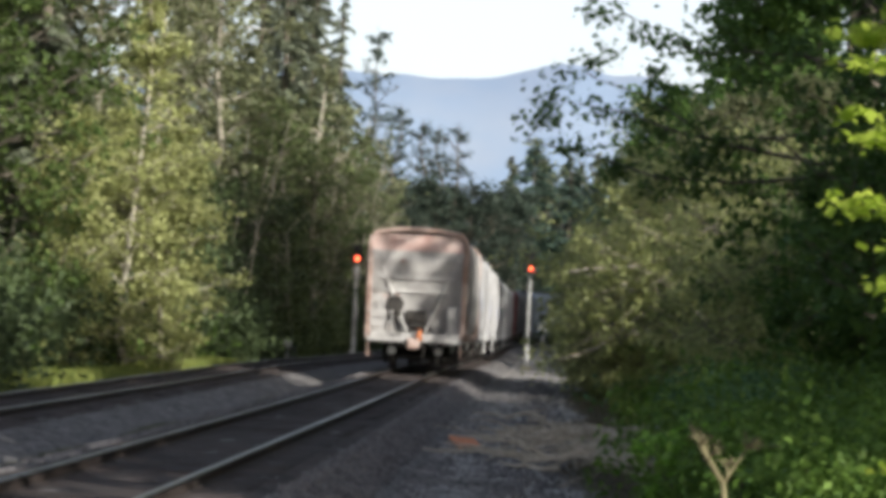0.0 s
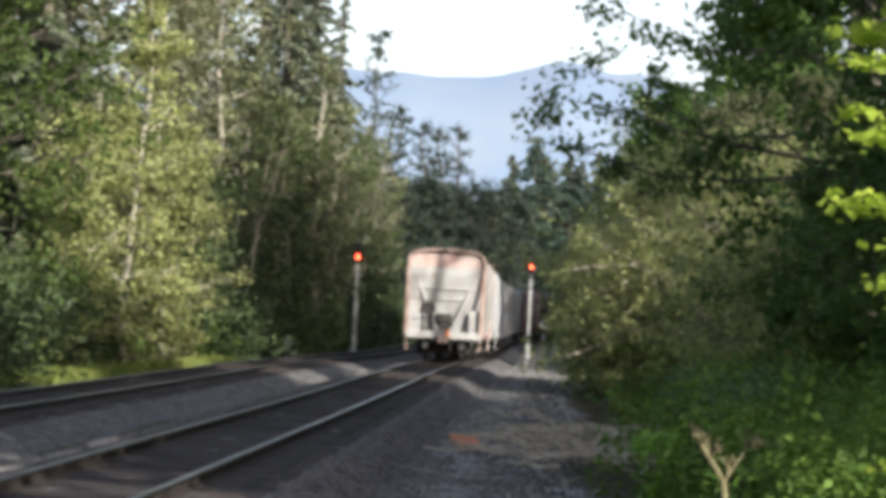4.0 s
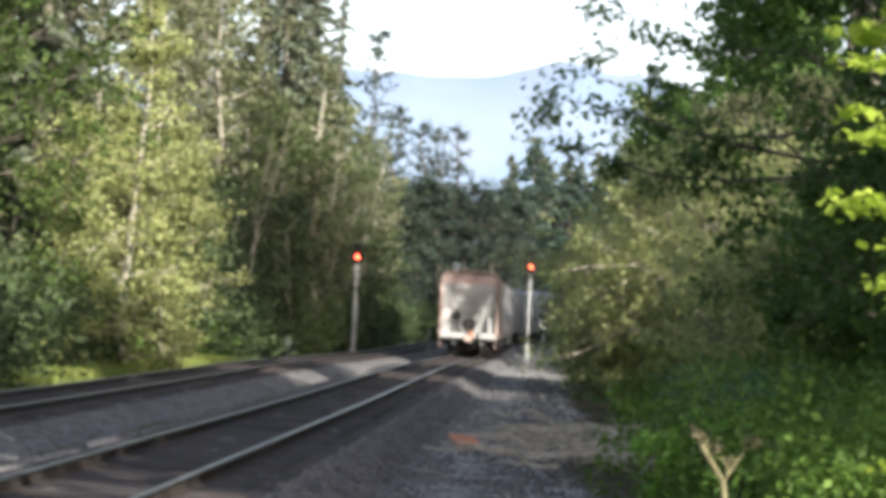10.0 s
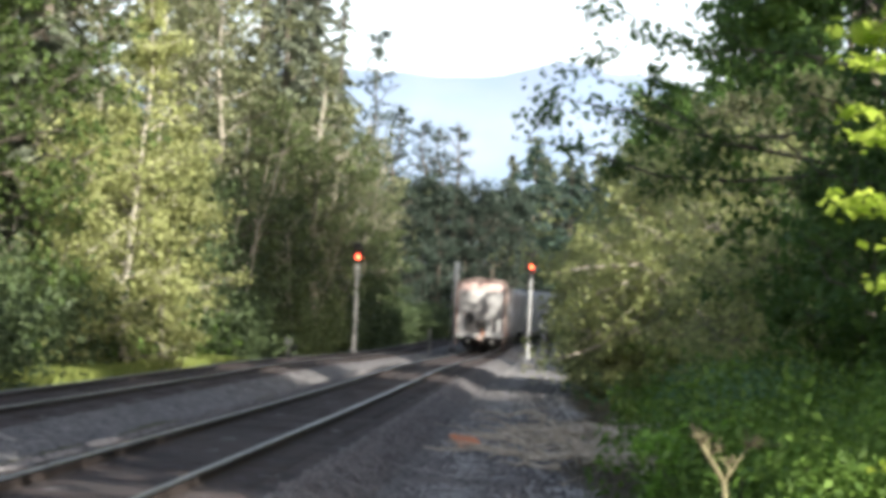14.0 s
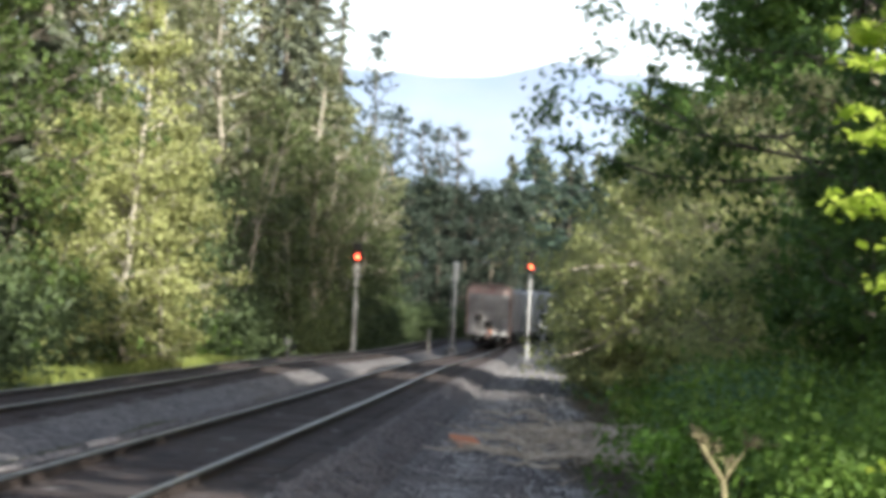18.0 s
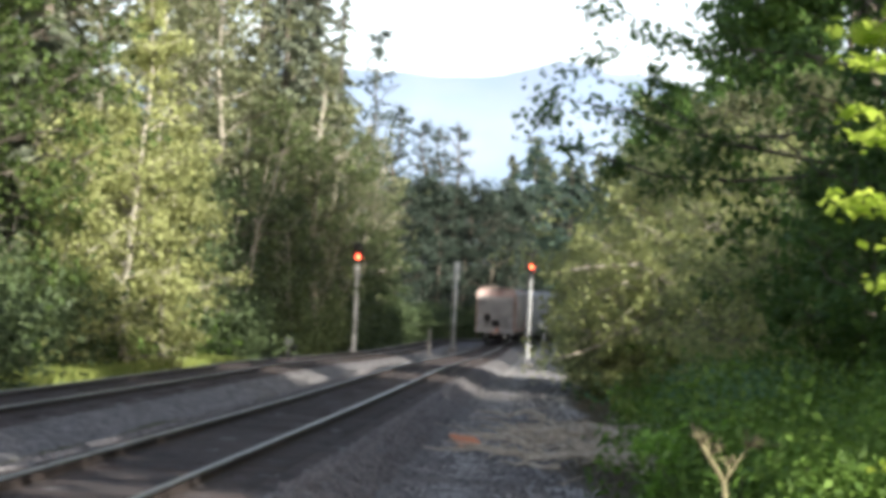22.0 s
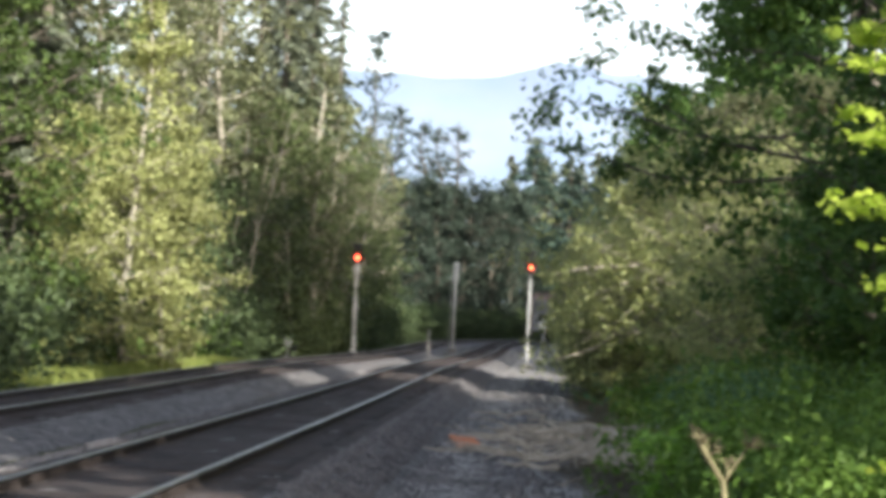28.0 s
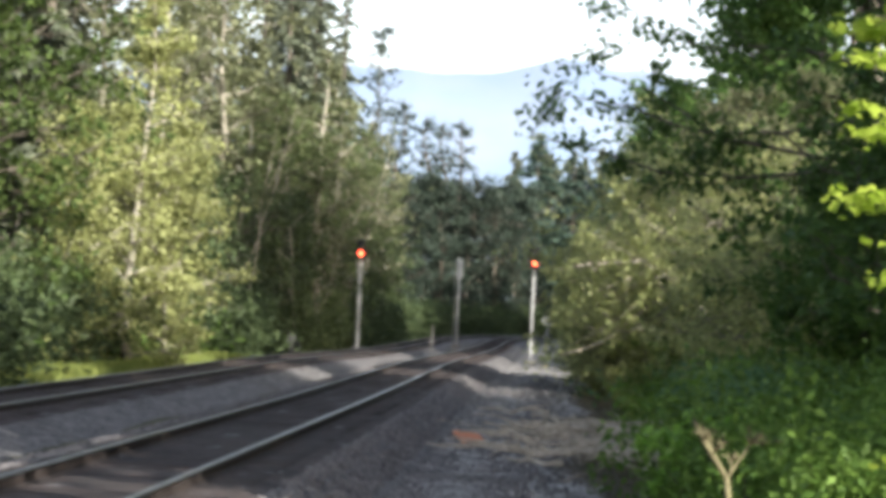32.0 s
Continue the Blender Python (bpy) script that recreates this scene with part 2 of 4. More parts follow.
def quads_mesh(name, corners):
    """A mesh of loose four-cornered pieces from an array (n, 4, 3)."""
    n = len(corners)
    me = bpy.data.meshes.new(name)
    me.vertices.add(n * 4)
    me.vertices.foreach_set("co", np.asarray(corners, dtype=np.float32).ravel())
    me.loops.add(n * 4)
    me.loops.foreach_set("vertex_index", np.arange(n * 4, dtype=np.int32))
    me.polygons.add(n)
    me.polygons.foreach_set("loop_start", np.arange(0, n * 4, 4, dtype=np.int32))
    me.update(calc_edges=True)
    me.validate()
    return me


def leaves(rng, centres, size, flat=0.5, narrow=0.55, droop=0.0, along=None):
    """Folded leaf blades at the given places: an array (n, 4, 3)."""
    n = len(centres)
    a = rng.normal(size=(n, 3)) * np.array([1, 1, 1 - flat * 0.7])
    if along is not None:
        a = along + a * 0.35
    a[:, 2] -= droop
    a /= np.linalg.norm(a, axis=1)[:, None]
    up = rng.normal(size=(n, 3)) * (1 - flat) + np.array([0, 0, flat * 1.5])
    b = np.cross(a, up)
    b /= np.linalg.norm(b, axis=1)[:, None] + 1e-9
    u = np.cross(b, a)
    s = (size * rng.uniform(0.6, 1.35, n))[:, None]
    fold = u * s * rng.uniform(0.05, 0.3, n)[:, None]
    return np.stack([centres - a * s, centres + b * s * narrow + fold, centres + a * s, centres - b * s * narrow + fold], 1)


def wiggle(rng, p, q, steps, amount):
    p, q = np.array(p, float), np.array(q, float)
    pts = [p + (q - p) * i / steps for i in range(steps + 1)]
    for i in range(1, steps):
        pts[i] = pts[i] + rng.normal(size=3) * amount
    return pts


def broadleaf(seed, height, spread, name="tree", bark=None, leaf=None, clear=0.25, limbs=16, n_leaves=5000, leaf_size=0.14, lean=0.04, gap=0.55,
              trunk_r=None, clump=0.55, shape=0.62, split=False, reach_out=(), bare_limbs=(), show_trunk=0.0):
    """A tree with a tapered trunk, limbs that fork, and leaves in loose clumps along and at the ends of the twigs. Returns its thing."""
    rng = np.random.default_rng(seed)
    top = np.array([rng.normal() * lean * height, rng.normal() * lean * height, height * 0.97])
    trunk = wiggle(rng, (0, 0, -0.3), top, 7, height * 0.012)
    r0 = trunk_r or 0.014 * height
    ob = thing(name, "", "tree")
    part("trunk", Geo().tube(trunk, [r0 * (1 - 0.88 * i / 7) for i in range(8)], 8), bark, ob, smooth=True)
    limb_geo, tips = Geo(), []
    for i in range(limbs):
        if split:
            limb_geo = Geo()
        h = clear + (0.97 - clear) * ((i + rng.uniform(0, 0.8)) / limbs)
        k = h * 7
        base = np.array(trunk[int(k)]) * (1 - k % 1) + np.array(trunk[min(int(k) + 1, 7)]) * (k % 1)
        u = (h - clear) / (1 - clear)
        reach = spread * (0.35 + 0.65 * math.sin(math.pi * min(1, (u + 0.18) * shape + 0.12))) * rng.uniform(0.55, 1.15) * (1.0 if u < 0.8 else 0.55)
        ang = i * 2.4 + rng.uniform(-0.5, 0.5)
        tip = base + np.array([math.cos(ang) * reach, math.sin(ang) * reach, reach * rng.uniform(0.15, 0.75)])
        limb = wiggle(rng, base, tip, 4, reach * 0.05)
        limb_geo.tube(limb, [r0 * 0.38 * (1 - u * 0.6) * (1 - 0.8 * j / 4) + 0.008 for j in range(5)], 5)
        for j in (1, 2, 3, 4):
            tips.append((np.array(limb[j]), 0.5 + 0.5 * j / 4))
            for _ in range(2):
                d = np.clip(rng.normal(size=3), -1.4, 1.4) * np.array([1, 1, 0.7]) * reach * 0.32
                limb_geo.tube([limb[j], np.array(limb[j]) + d], [0.016, 0.006], 4)
                tips.append((np.array(limb[j]) + d, 1.0))
                tips.append((np.array(limb[j]) + d * 1.5 + rng.normal(size=3) * min(0.2, 0.12 * reach), 0.8))
        if split:
            part("limb", limb_geo, bark, ob)
    for pts in bare_limbs:
        n = len(pts)
        part("bare_limb", Geo().tube(pts, [0.065 - 0.045 * i / n for i in range(n)], 7), M_DEADWOOD, ob, "pale bare limb", smooth=True)
    for h, tip in reach_out:
        limb = wiggle(rng, (0, 0, h), tip, 6, 0.22)
        g = Geo().tube(limb, [0.07, 0.06, 0.05, 0.04, 0.03, 0.02, 0.01], 6)
        for j in (2, 3, 4, 5, 6):
            for _ in range(3):
                d = np.clip(rng.normal(size=3), -1.5, 1.5) * np.array([0.55, 0.6, 0.38])
                g.tube([limb[j], np.array(limb[j]) + d], [0.014, 0.005], 4)
                tips += [(np.array(limb[j]) + d, 1.0), (np.array(limb[j]) + d * 0.6, 0.6)]
        part("limb", g, bark, ob)
    if not split:
        tagged(part("branchwork", limb_geo, bark, ob), kind="stuff")
    keep = [t for t in tips if rng.random() > gap * 0.5]
    w = np.array([t[1] for t in keep])
    pick = rng.choice(len(keep), n_leaves, p=w / w.sum())
    base = np.array([t[0] for t in keep])
    rad = clump * rng.uniform(0.5, 1.2, len(keep))
    c = base[pick] + np.clip(rng.normal(size=(n_leaves, 3)), -1.9, 1.9) * rad[pick][:, None] * np.array([0.6, 0.6, 0.42])
    if show_trunk:
        tx = np.interp(c[:, 2], [p[2] for p in trunk], [p[0] for p in trunk])
        c = c[~((np.abs(c[:, 0] - tx) < show_trunk * (1 - 0.5 * c[:, 2] / height)) & (c[:, 1] < 0.1) & (rng.random(len(c)) < 0.85))]
    part("crown", quads_mesh("crown", leaves(rng, c, leaf_size)), leaf, ob)
    return ob


def fan_maple(seed, height, boughs, n_leaves, leaf_size):
    """A slim young maple whose boughs each carry flat layered sprays of broad leaves."""
    rng = np.random.default_rng(seed)
    ob = thing("young_maple_tree", "", "tree")
    trunk = wiggle(rng, (0, 0, -0.3), (0.1, 0, height), 6, 0.05)
    part("trunk", Geo().tube(trunk, [0.05 * (1 - 0.12 * i) for i in range(7)], 7), M_BARK, ob, smooth=True)
    spots = []
    for h, tip in boughs:
        limb = wiggle(rng, (0.02, 0, h), tip, 5, 0.05)
        g = Geo().tube(limb, [0.02, 0.017, 0.014, 0.011, 0.008, 0.004], 5)
        for j in (2, 3, 4, 5):
            for _ in range(3):
                e = np.array(limb[j]) + rng.normal(size=3) * np.array([0.2, 0.2, 0.06])
                g.tube([limb[j], e], [0.006, 0.003], 4)
                spots.append((e, 0.5 + 0.14 * j))
        part("limb", g, M_BARK, ob)
    w = np.array([k for _, k in spots])
    pick = rng.choice(len(spots), n_leaves, p=w / w.sum())
    c = np.array([p for p, _ in spots])[pick] + rng.normal(size=(n_leaves, 3)) * np.array([0.11, 0.11, 0.035])
    part("crown", quads_mesh("crown", leaves(rng, c, leaf_size, 0.62, 0.8, 0.12)), L_BRIGHT, ob)
    return ob


def conifer(seed, height, spread, name="fir_tree", thin=1.0, n_leaves=8000, bare=0.12, needle=0.27, taper=0.68, leaf=None):
    """A fir: whorls of drooping boughs, shorter towards the top, with hanging sprays."""
    rng = np.random.default_rng(seed)
    ob = thing(name, "", "tree")
    trunk = wiggle(rng, (0, 0, -0.3), (rng.normal() * 0.2, rng.normal() * 0.2, height), 6, 0.06)
    r0 = 0.013 * height
    part("trunk", Geo().tube(trunk, [r0 * (1 - 0.93 * i / 6) for i in range(7)], 7), M_BARK, ob, smooth=True)
    boughs, cs, al = Geo(), [], []
    n = int(height * 4.2 * thin)
    total = 0.0
    rows = []
    for i in range(n):
        h = bare + (0.985 - bare) * (i + rng.random()) / n
        reach = spread * (1 - h) ** taper * rng.uniform(0.55, 1.1) + 0.15
        ang = rng.uniform(0, 2 * math.pi)
        base = np.array([trunk[3][0] * h, trunk[3][1] * h, h * height])
        d = np.array([math.cos(ang), math.sin(ang), 0])
        mid = base + d * reach * 0.55 + np.array([0, 0, reach * 0.05])
        tip = base + d * reach + np.array([0, 0, -reach * rng.uniform(0.12, 0.3)])
        boughs.tube([base, mid, tip], [0.03, 0.02, 0.006], 4)
        rows.append((base, mid, tip, reach, d))
        total += reach
    for base, mid, tip, reach, d in rows:
        k = max(6, int(n_leaves * reach / total))
        u = rng.uniform(0.12, 1.05, k)[:, None]
        p = np.where(u < 0.55, base + (mid - base) * u / 0.55, mid + (tip - mid) * (u - 0.55) / 0.45)
        side = np.cross(d, (0, 0, 1))
        w = rng.normal(size=(k, 1)) * reach * 0.13 * (1.15 - u)
        cs.append(p + side * w + rng.normal(size=(k, 3)) * 0.05 - np.array([0, 0, 0.07]))
        al.append(d + side * np.sign(w) * 0.9 + np.array([0, 0, -0.35]) + np.zeros((k, 3)))
    tagged(part("branchwork", boughs, M_BARK, ob), kind="stuff")
    part("crown", quads_mesh("needles", leaves(rng, np.concatenate(cs), needle, 0.6, 0.28, 0.15, np.concatenate(al))), leaf or L_FIR, ob)
    return ob


def shrub(seed, width, height, leaf, name="shrub", n_leaves=2200, leaf_size=0.12, stems=9, bark=None):
    """A bush: several stems from the ground and uneven leafy sprays."""
    rng = np.random.default_rng(seed)
    ob = thing(name, "", "shrub")
    geo, tips = Geo(), []
    for i in range(stems):
        a = i * 2.4 + rng.uniform(-0.4, 0.4)
        r = width * 0.5 * rng.uniform(0.25, 1.0)
        tip = (math.cos(a) * r, math.sin(a) * r, height * rng.uniform(0.45, 1.0) * (1 - 0.35 * (2 * r / width) ** 2))
        st = wiggle(rng, (math.cos(a) * 0.15, math.sin(a) * 0.15, -0.1), tip, 4, 0.06 * height)
        geo.tube(st, [0.03, 0.024, 0.018, 0.012, 0.005], 5)
        for j in (1, 2, 3, 4):
            for _ in range(3):
                tips.append(np.array(st[j]) + rng.normal(size=3) * np.array([0.16, 0.16, 0.10]) * width)
    tagged(part("woody_base", geo, bark or M_BARK, ob), kind="stuff")
    base = np.array(tips)
    base[:, 2] = np.maximum(base[:, 2], 0.08)
    pick = rng.integers(0, len(base), n_leaves)
    c = base[pick] + rng.normal(size=(n_leaves, 3)) * np.array([0.085, 0.085, 0.07]) * width
    c[:, 2] = np.abs(c[:, 2]) + 0.02
    part("foliage", quads_mesh("foliage", leaves(rng, c, leaf_size)), leaf, ob)
    return ob


# ---- the two tracks: straight, then a bend to the right ----
TURN, X_TRACK = 0.0388, -4.25
S_BEND, SPIRAL, R_BEND, S_END = 214.7, 40.0, 108.0, 300.0


def survey():
    """Points and headings of the near track at every metre: straight, easing into the bend, straight again."""
    rows, x, y, a = [], X_TRACK, 0.0, TURN
    for s in range(0, 600):
        rows.append((x, y, a))
        bend = 0.0 if s >= S_END else min(1.0, max(0.0, (s + 0.5 - S_BEND) / SPIRAL)) / R_BEND
        x, y, a = x + math.sin(a + bend / 2), y + math.cos(a + bend / 2), a + bend
    return rows


SURVEY = survey()


def line(s, off=0.0):
    """The point and heading at s metres along the near track; off: metres to its right."""
    if s < 0:
        p, a = Vector((X_TRACK + math.sin(TURN) * s, math.cos(TURN) * s)), TURN
    else:
        k = min(int(s), len(SURVEY) - 2)
        (x0, y0, a0), (x1, y1, a1) = SURVEY[k], SURVEY[k + 1]
        f = s - k
        p, a = Vector((x0 + (x1 - x0) * f, y0 + (y1 - y0) * f)), a0 + (a1 - a0) * f
    return Vector((p.x + math.cos(a) * off, p.y - math.sin(a) * off)), a


def grade(s):
    """Height of the rails: a slight hump, a dip before the bend, then rising."""
    return float(np.interp(s, KNOT_S, KNOT_Z))


KNOT_S = np.arange(-20, 601, 5.0)
KNOT_Z = np.convolve(np.pad(np.interp(KNOT_S, (0, 60, 100, 140, 180, 220, 260, 330, 600), (0, 0, 0.098, -0.098, -0.158, -0.039, 0.32, 0.85, 0.85)), 3, mode="edge"), np.ones(7) / 7, mode="valid")


def ground_z(x, y):
    """Height of the natural ground: lower than the tracks, rising softly into the woods."""
    u = x - (X_TRACK + TURN * y)
    z = -0.60 + grade(max(0.0, min(y, 330.0)))
    if u < -9:
        z += min(2.0, 0.05 * (-9 - u))
    if u > 6:
        z += min(3.0, 0.10 * (u - 6))
    return z + 0.10 * noise.noise((x * 0.25, y * 0.12, 0))


def sweep(name, profile, s0, s1, step, material, parent=None, off=0.0, z=0.0, rough=0.0, label="", kind="", smooth=True, sub=0):
    """A long strip with the given cross-section (metres to the right, height) along the track."""
    if sub:
        us = np.linspace(profile[0][0], profile[-1][0], sub)
        profile = [(u, float(np.interp(u, [p[0] for p in profile], [p[1] for p in profile]))) for u in us]
    closed = sub == 0
    rings = []
    for i in range(int((s1 - s0) / step) + 1):
        s = s0 + i * step
        ring = []
        for u, h in profile:
            p, a = line(s, off + u)
            dz = rough * (noise.noise((p.x * 2.3, p.y * 2.3, 1)) + 0.6 * noise.noise((p.x * 7, p.y * 7, 3))) if rough else 0
            ring.append((p.x, p.y, z + h + dz + grade(s)))
        rings.append(ring)
    return part(name, Geo().loft(rings, closed, closed), material, parent, label, smooth)


def build_ground():
    xs = np.concatenate([[-4900, -2500, -1200, -600, -300, -150, -90], np.arange(-60, 60.1, 1.5), [90, 150, 300, 600, 1200, 2500, 4900]])
    ys = np.concatenate([[-4900, -2000, -800, -300, -100, -50], np.arange(-20, 340.1, 3.0), [380, 450, 600, 900, 1600, 2600, 4900]])
    verts = [(x, y, ground_z(x, y)) for y in ys for x in xs]
    k = len(xs)
    faces = [(j * k + i, j * k + i + 1, (j + 1) * k + i + 1, (j + 1) * k + i) for j in range(len(ys) - 1) for i in range(k - 1)]
    g = part("ground", Geo().add(verts, faces), M_SOIL, smooth=True)
    tagged(g, "dark earthy forest floor beside the railway", "ground", kind="structure")
    b = sweep("ballast_near", [(-2.9, -0.66), (-1.75, -0.22), (-1.2, -0.17), (1.2, -0.17), (1.75, -0.22), (2.7, -0.60)], -15, 546, 0.5, M_BALLAST, rough=0.035, sub=24)
    tagged(b, "grey crushed-stone ballast bed under the near track", "ballast", kind="structure")
    b = sweep("ballast_far", [(-3.0, -0.66), (-1.75, -0.22), (-1.2, -0.17), (1.2, -0.17), (1.75, -0.22), (2.85, -0.52)], -15, 546, 0.5, M_BALLAST, off=-5.6, z=-0.15, rough=0.035, sub=24)
    tagged(b, "grey crushed-stone ballast bed under the far track", "ballast", kind="structure")
    for name, off, z in (("trackbed_near", 0.0, 0.0), ("trackbed_far", -5.6, -0.15)):
        b = sweep(name, [(-1.5, -0.19), (-1.2, -0.158), (1.2, -0.158), (1.5, -0.19)], -15, 330, 0.5, M_FOUL, off=off, z=z, rough=0.012, sub=16)
        tagged(b, "oil-darkened brown ballast between the rails", "ballast", kind="structure")
    p = sweep("service_path", [(2.3, -0.5), (3.2, -0.49), (4.3, -0.53), (5.2, -0.60), (7.0, -0.78)], -15, 330, 0.6, M_PATH, rough=0.045, sub=22)
    tagged(p, "grey gravel service path beside the ballast", "path", kind="structure")


RAIL = [(-0.075, -0.172), (0.075, -0.17), (0.075, -0.155), (0.012, -0.13), (0.012, -0.045), (0.036, -0.032), (0.036, -0.008), (0.03, -0.004),
        (-0.03, -0.004), (-0.036, -0.008), (-0.036, -0.032), (-0.012, -0.045), (-0.012, -0.13), (-0.075, -0.155)]


def build_track(label, off, z):
    t = thing("railway_track", label, "railway track")
    for side in (-0.753, 0.753):
        r = sweep("rail", RAIL, -12, 546, 3.0, M_RUST, t, off + side, z, smooth=False)
        sweep("rail_head", [(-0.0375, -0.031), (0.0375, -0.031), (0.0385, -0.012), (0.031, -0.001), (-0.031, -0.001), (-0.0385, -0.012)], -12, 546, 3.0, M_STEEL, r, off + side, z, label="polished running surface", smooth=False)
    return t


def build_ties(track, off, z):
    me = Geo().box(-1.29, 1.29, -0.115, 0.115, -0.17, 0, 0.012).mesh("tie")
    me.materials.append(M_TIE)
    plate = Geo().box(-0.18, 0.18, -0.09, 0.09, 0, 0.012).mesh("tie_plate")
    plate.materials.append(M_RUST)
    rng = np.random.default_rng(5 + int(-off))
    far = Geo()
    for i in range(600):
        s = 16 + i * 0.52
        p, a = line(s, off)
        m = pose(p.x, p.y, z + grade(s) - 0.155 + rng.normal() * 0.006, 0, 0, -math.degrees(a) + rng.normal() * 0.5)
        if i < 230:
            ob = new("tie", me)
            ob.parent, ob.matrix_basis = track, m
        else:
            q = [m @ Vector(c) for c in ((-1.29, -0.11, -0.1), (1.29, -0.11, -0.1), (1.29, 0.11, -0.1), (-1.29, 0.11, -0.1), (-1.29, -0.11, 0), (1.29, -0.11, 0), (1.29, 0.11, 0), (-1.29, 0.11, 0))]
            far.add(q, [(4, 5, 6, 7), (0, 1, 5, 4), (2, 3, 7, 6), (1, 2, 6, 5), (3, 0, 4, 7)])
    tagged(part("timber_bed", far, M_TIE, track), kind="stuff")


def stones(name, label, rng, n, s_range, u_range, top, size, material):
    """Loose crushed stone lying on the ballast, joined into one thing."""
    base = np.array([(1, 0, 0), (0, 1, 0), (-1, 0, 0), (0, -1, 0), (0, 0, 0.8), (0, 0, -0.8)], float)
    tri = np.array([(0, 1, 4), (1, 2, 4), (2, 3, 4), (3, 0, 4), (1, 0, 5), (2, 1, 5), (3, 2, 5), (0, 3, 5)])
    vs, fs = [], []
    for i in range(n):
        s = s_range[0] + (s_range[1] - s_range[0]) * rng.random() ** 1.6
        u = rng.uniform(*u_range)
        while u > 3.6 and rng.random() < (u - 3.6) / 2.0:
            u = rng.uniform(*u_range)
        if abs(u) < 1.45:
            u += math.copysign(1.5, u)
        p, _ = line(s, u)
        k = base * rng.uniform(0.6, 1.3, (6, 3)) * size * rng.uniform(0.6, 1.4)
        a = rng.uniform(0, 6.28)
        c, d = math.cos(a), math.sin(a)
        k = k @ np.array([[c, d, 0], [-d, c, 0], [0, 0, 1]])
        vs.append(k + np.array([p.x, p.y, top(u) + grade(s) - size * 0.1]))
        fs.append(tri + i * 6)
    me = bpy.data.meshes.new(name)
    me.from_pydata(np.concatenate(vs).tolist(), [], np.concatenate(fs).tolist())
    return tagged(part(name, me, material), label, "gravel", kind="stuff")


# ---- railway signals and posts ----
def signal(x, y, z, height, label, yaw=0.0, head=True, lens_size=1.0, paint=None, box=True):
    """A tubular mast on a concrete foot, a ladder behind it, and one lamp head with a hood and background plate, facing the camera's side."""
    paint = paint or M_GALV
    t = thing("railway_signal", label, "signal", pose(x, y, z, 0, 0, yaw))
    part("foundation", Geo().box(-0.35, 0.35, -0.35, 0.35, -0.3, 0.25, 0.03), M_CONCRETE, t)
    part("base_flange", Geo().box(-0.2, 0.2, -0.2, 0.2, 0.25, 0.33, 0.01).tube([(0, 0, 0.33), (0, 0, 1.2)], [0.15, 0.13], 12), paint, t, smooth=False)
    part("mast", Geo().tube([(0, 0, 0.3), (0, 0, height - 0.2)], [0.085, 0.075], 12), paint, t, smooth=True)
    if box:
        lad = Geo()
        for sx in (-0.13, 0.13):
            lad.bar((sx, 0.42, 0.2), (sx, 0.28, height - 0.1), 0.018)
        for i in range(int(height / 0.32) - 1):
            k = 0.3 + i * 0.32
            lad.bar((-0.13, 0.42 - 0.14 * k / height, k), (0.13, 0.42 - 0.14 * k / height, k), 0.012)
        part("ladder", lad, paint, t)
        part("junction_box", Geo().box(-0.17, 0.17, -0.14, 0.14, height - 1.0, height - 0.55, 0.02), paint, t)
        part("platform", Geo().box(-0.35, 0.35, 0.05, 0.5, height - 1.12, height - 1.07), paint, t)
    if head:
        h = part("signal_head", Geo().disc((0, -0.12, height), (0, 1, 0), 0.33, 0.03, 24).box(-0.27, 0.27, -0.14, 0.22, height - 0.2, height + 0.82, 0.06), M_BLACK, t, "black head and background plate")
        hood = Geo()
        for i in range(9):
            a0, a1 = math.pi * (-0.1 + 1.2 * i / 9), math.pi * (-0.1 + 1.2 * (i + 1) / 9)
            q = [(math.cos(a) * 0.24, yy, height + math.sin(a) * 0.24) for a in (a0, a1) for yy in (-0.14, -0.30)]
            q += [(math.cos(a) * 0.225, yy, height + math.sin(a) * 0.225) for a in (a0, a1) for yy in (-0.14, -0.30)]
            hood.add(q, [(0, 1, 3, 2), (4, 6, 7, 5), (1, 5, 7, 3)])
        part("hood", hood, M_BLACK, h)
        lens = Geo()
        rings = [[(math.cos(b) * r, -0.14 - d, height + math.sin(b) * r) for b in (2 * math.pi * j / 20 for j in range(20))] for r, d in ((0.165 * lens_size, 0.0), (0.148 * lens_size, 0.04), (0.09 * lens_size, 0.07), (0.02, 0.085))]
        part("lens", lens.loft(rings), M_RED, h, "glowing red lens", smooth=True)
        part("bulb", Geo().disc((0.01, -0.232, height - 0.02), (0, 1, 0), 0.085 * lens_size, 0.006, 16), M_CORE, h, "bright orange heart of the lamp")
    return t


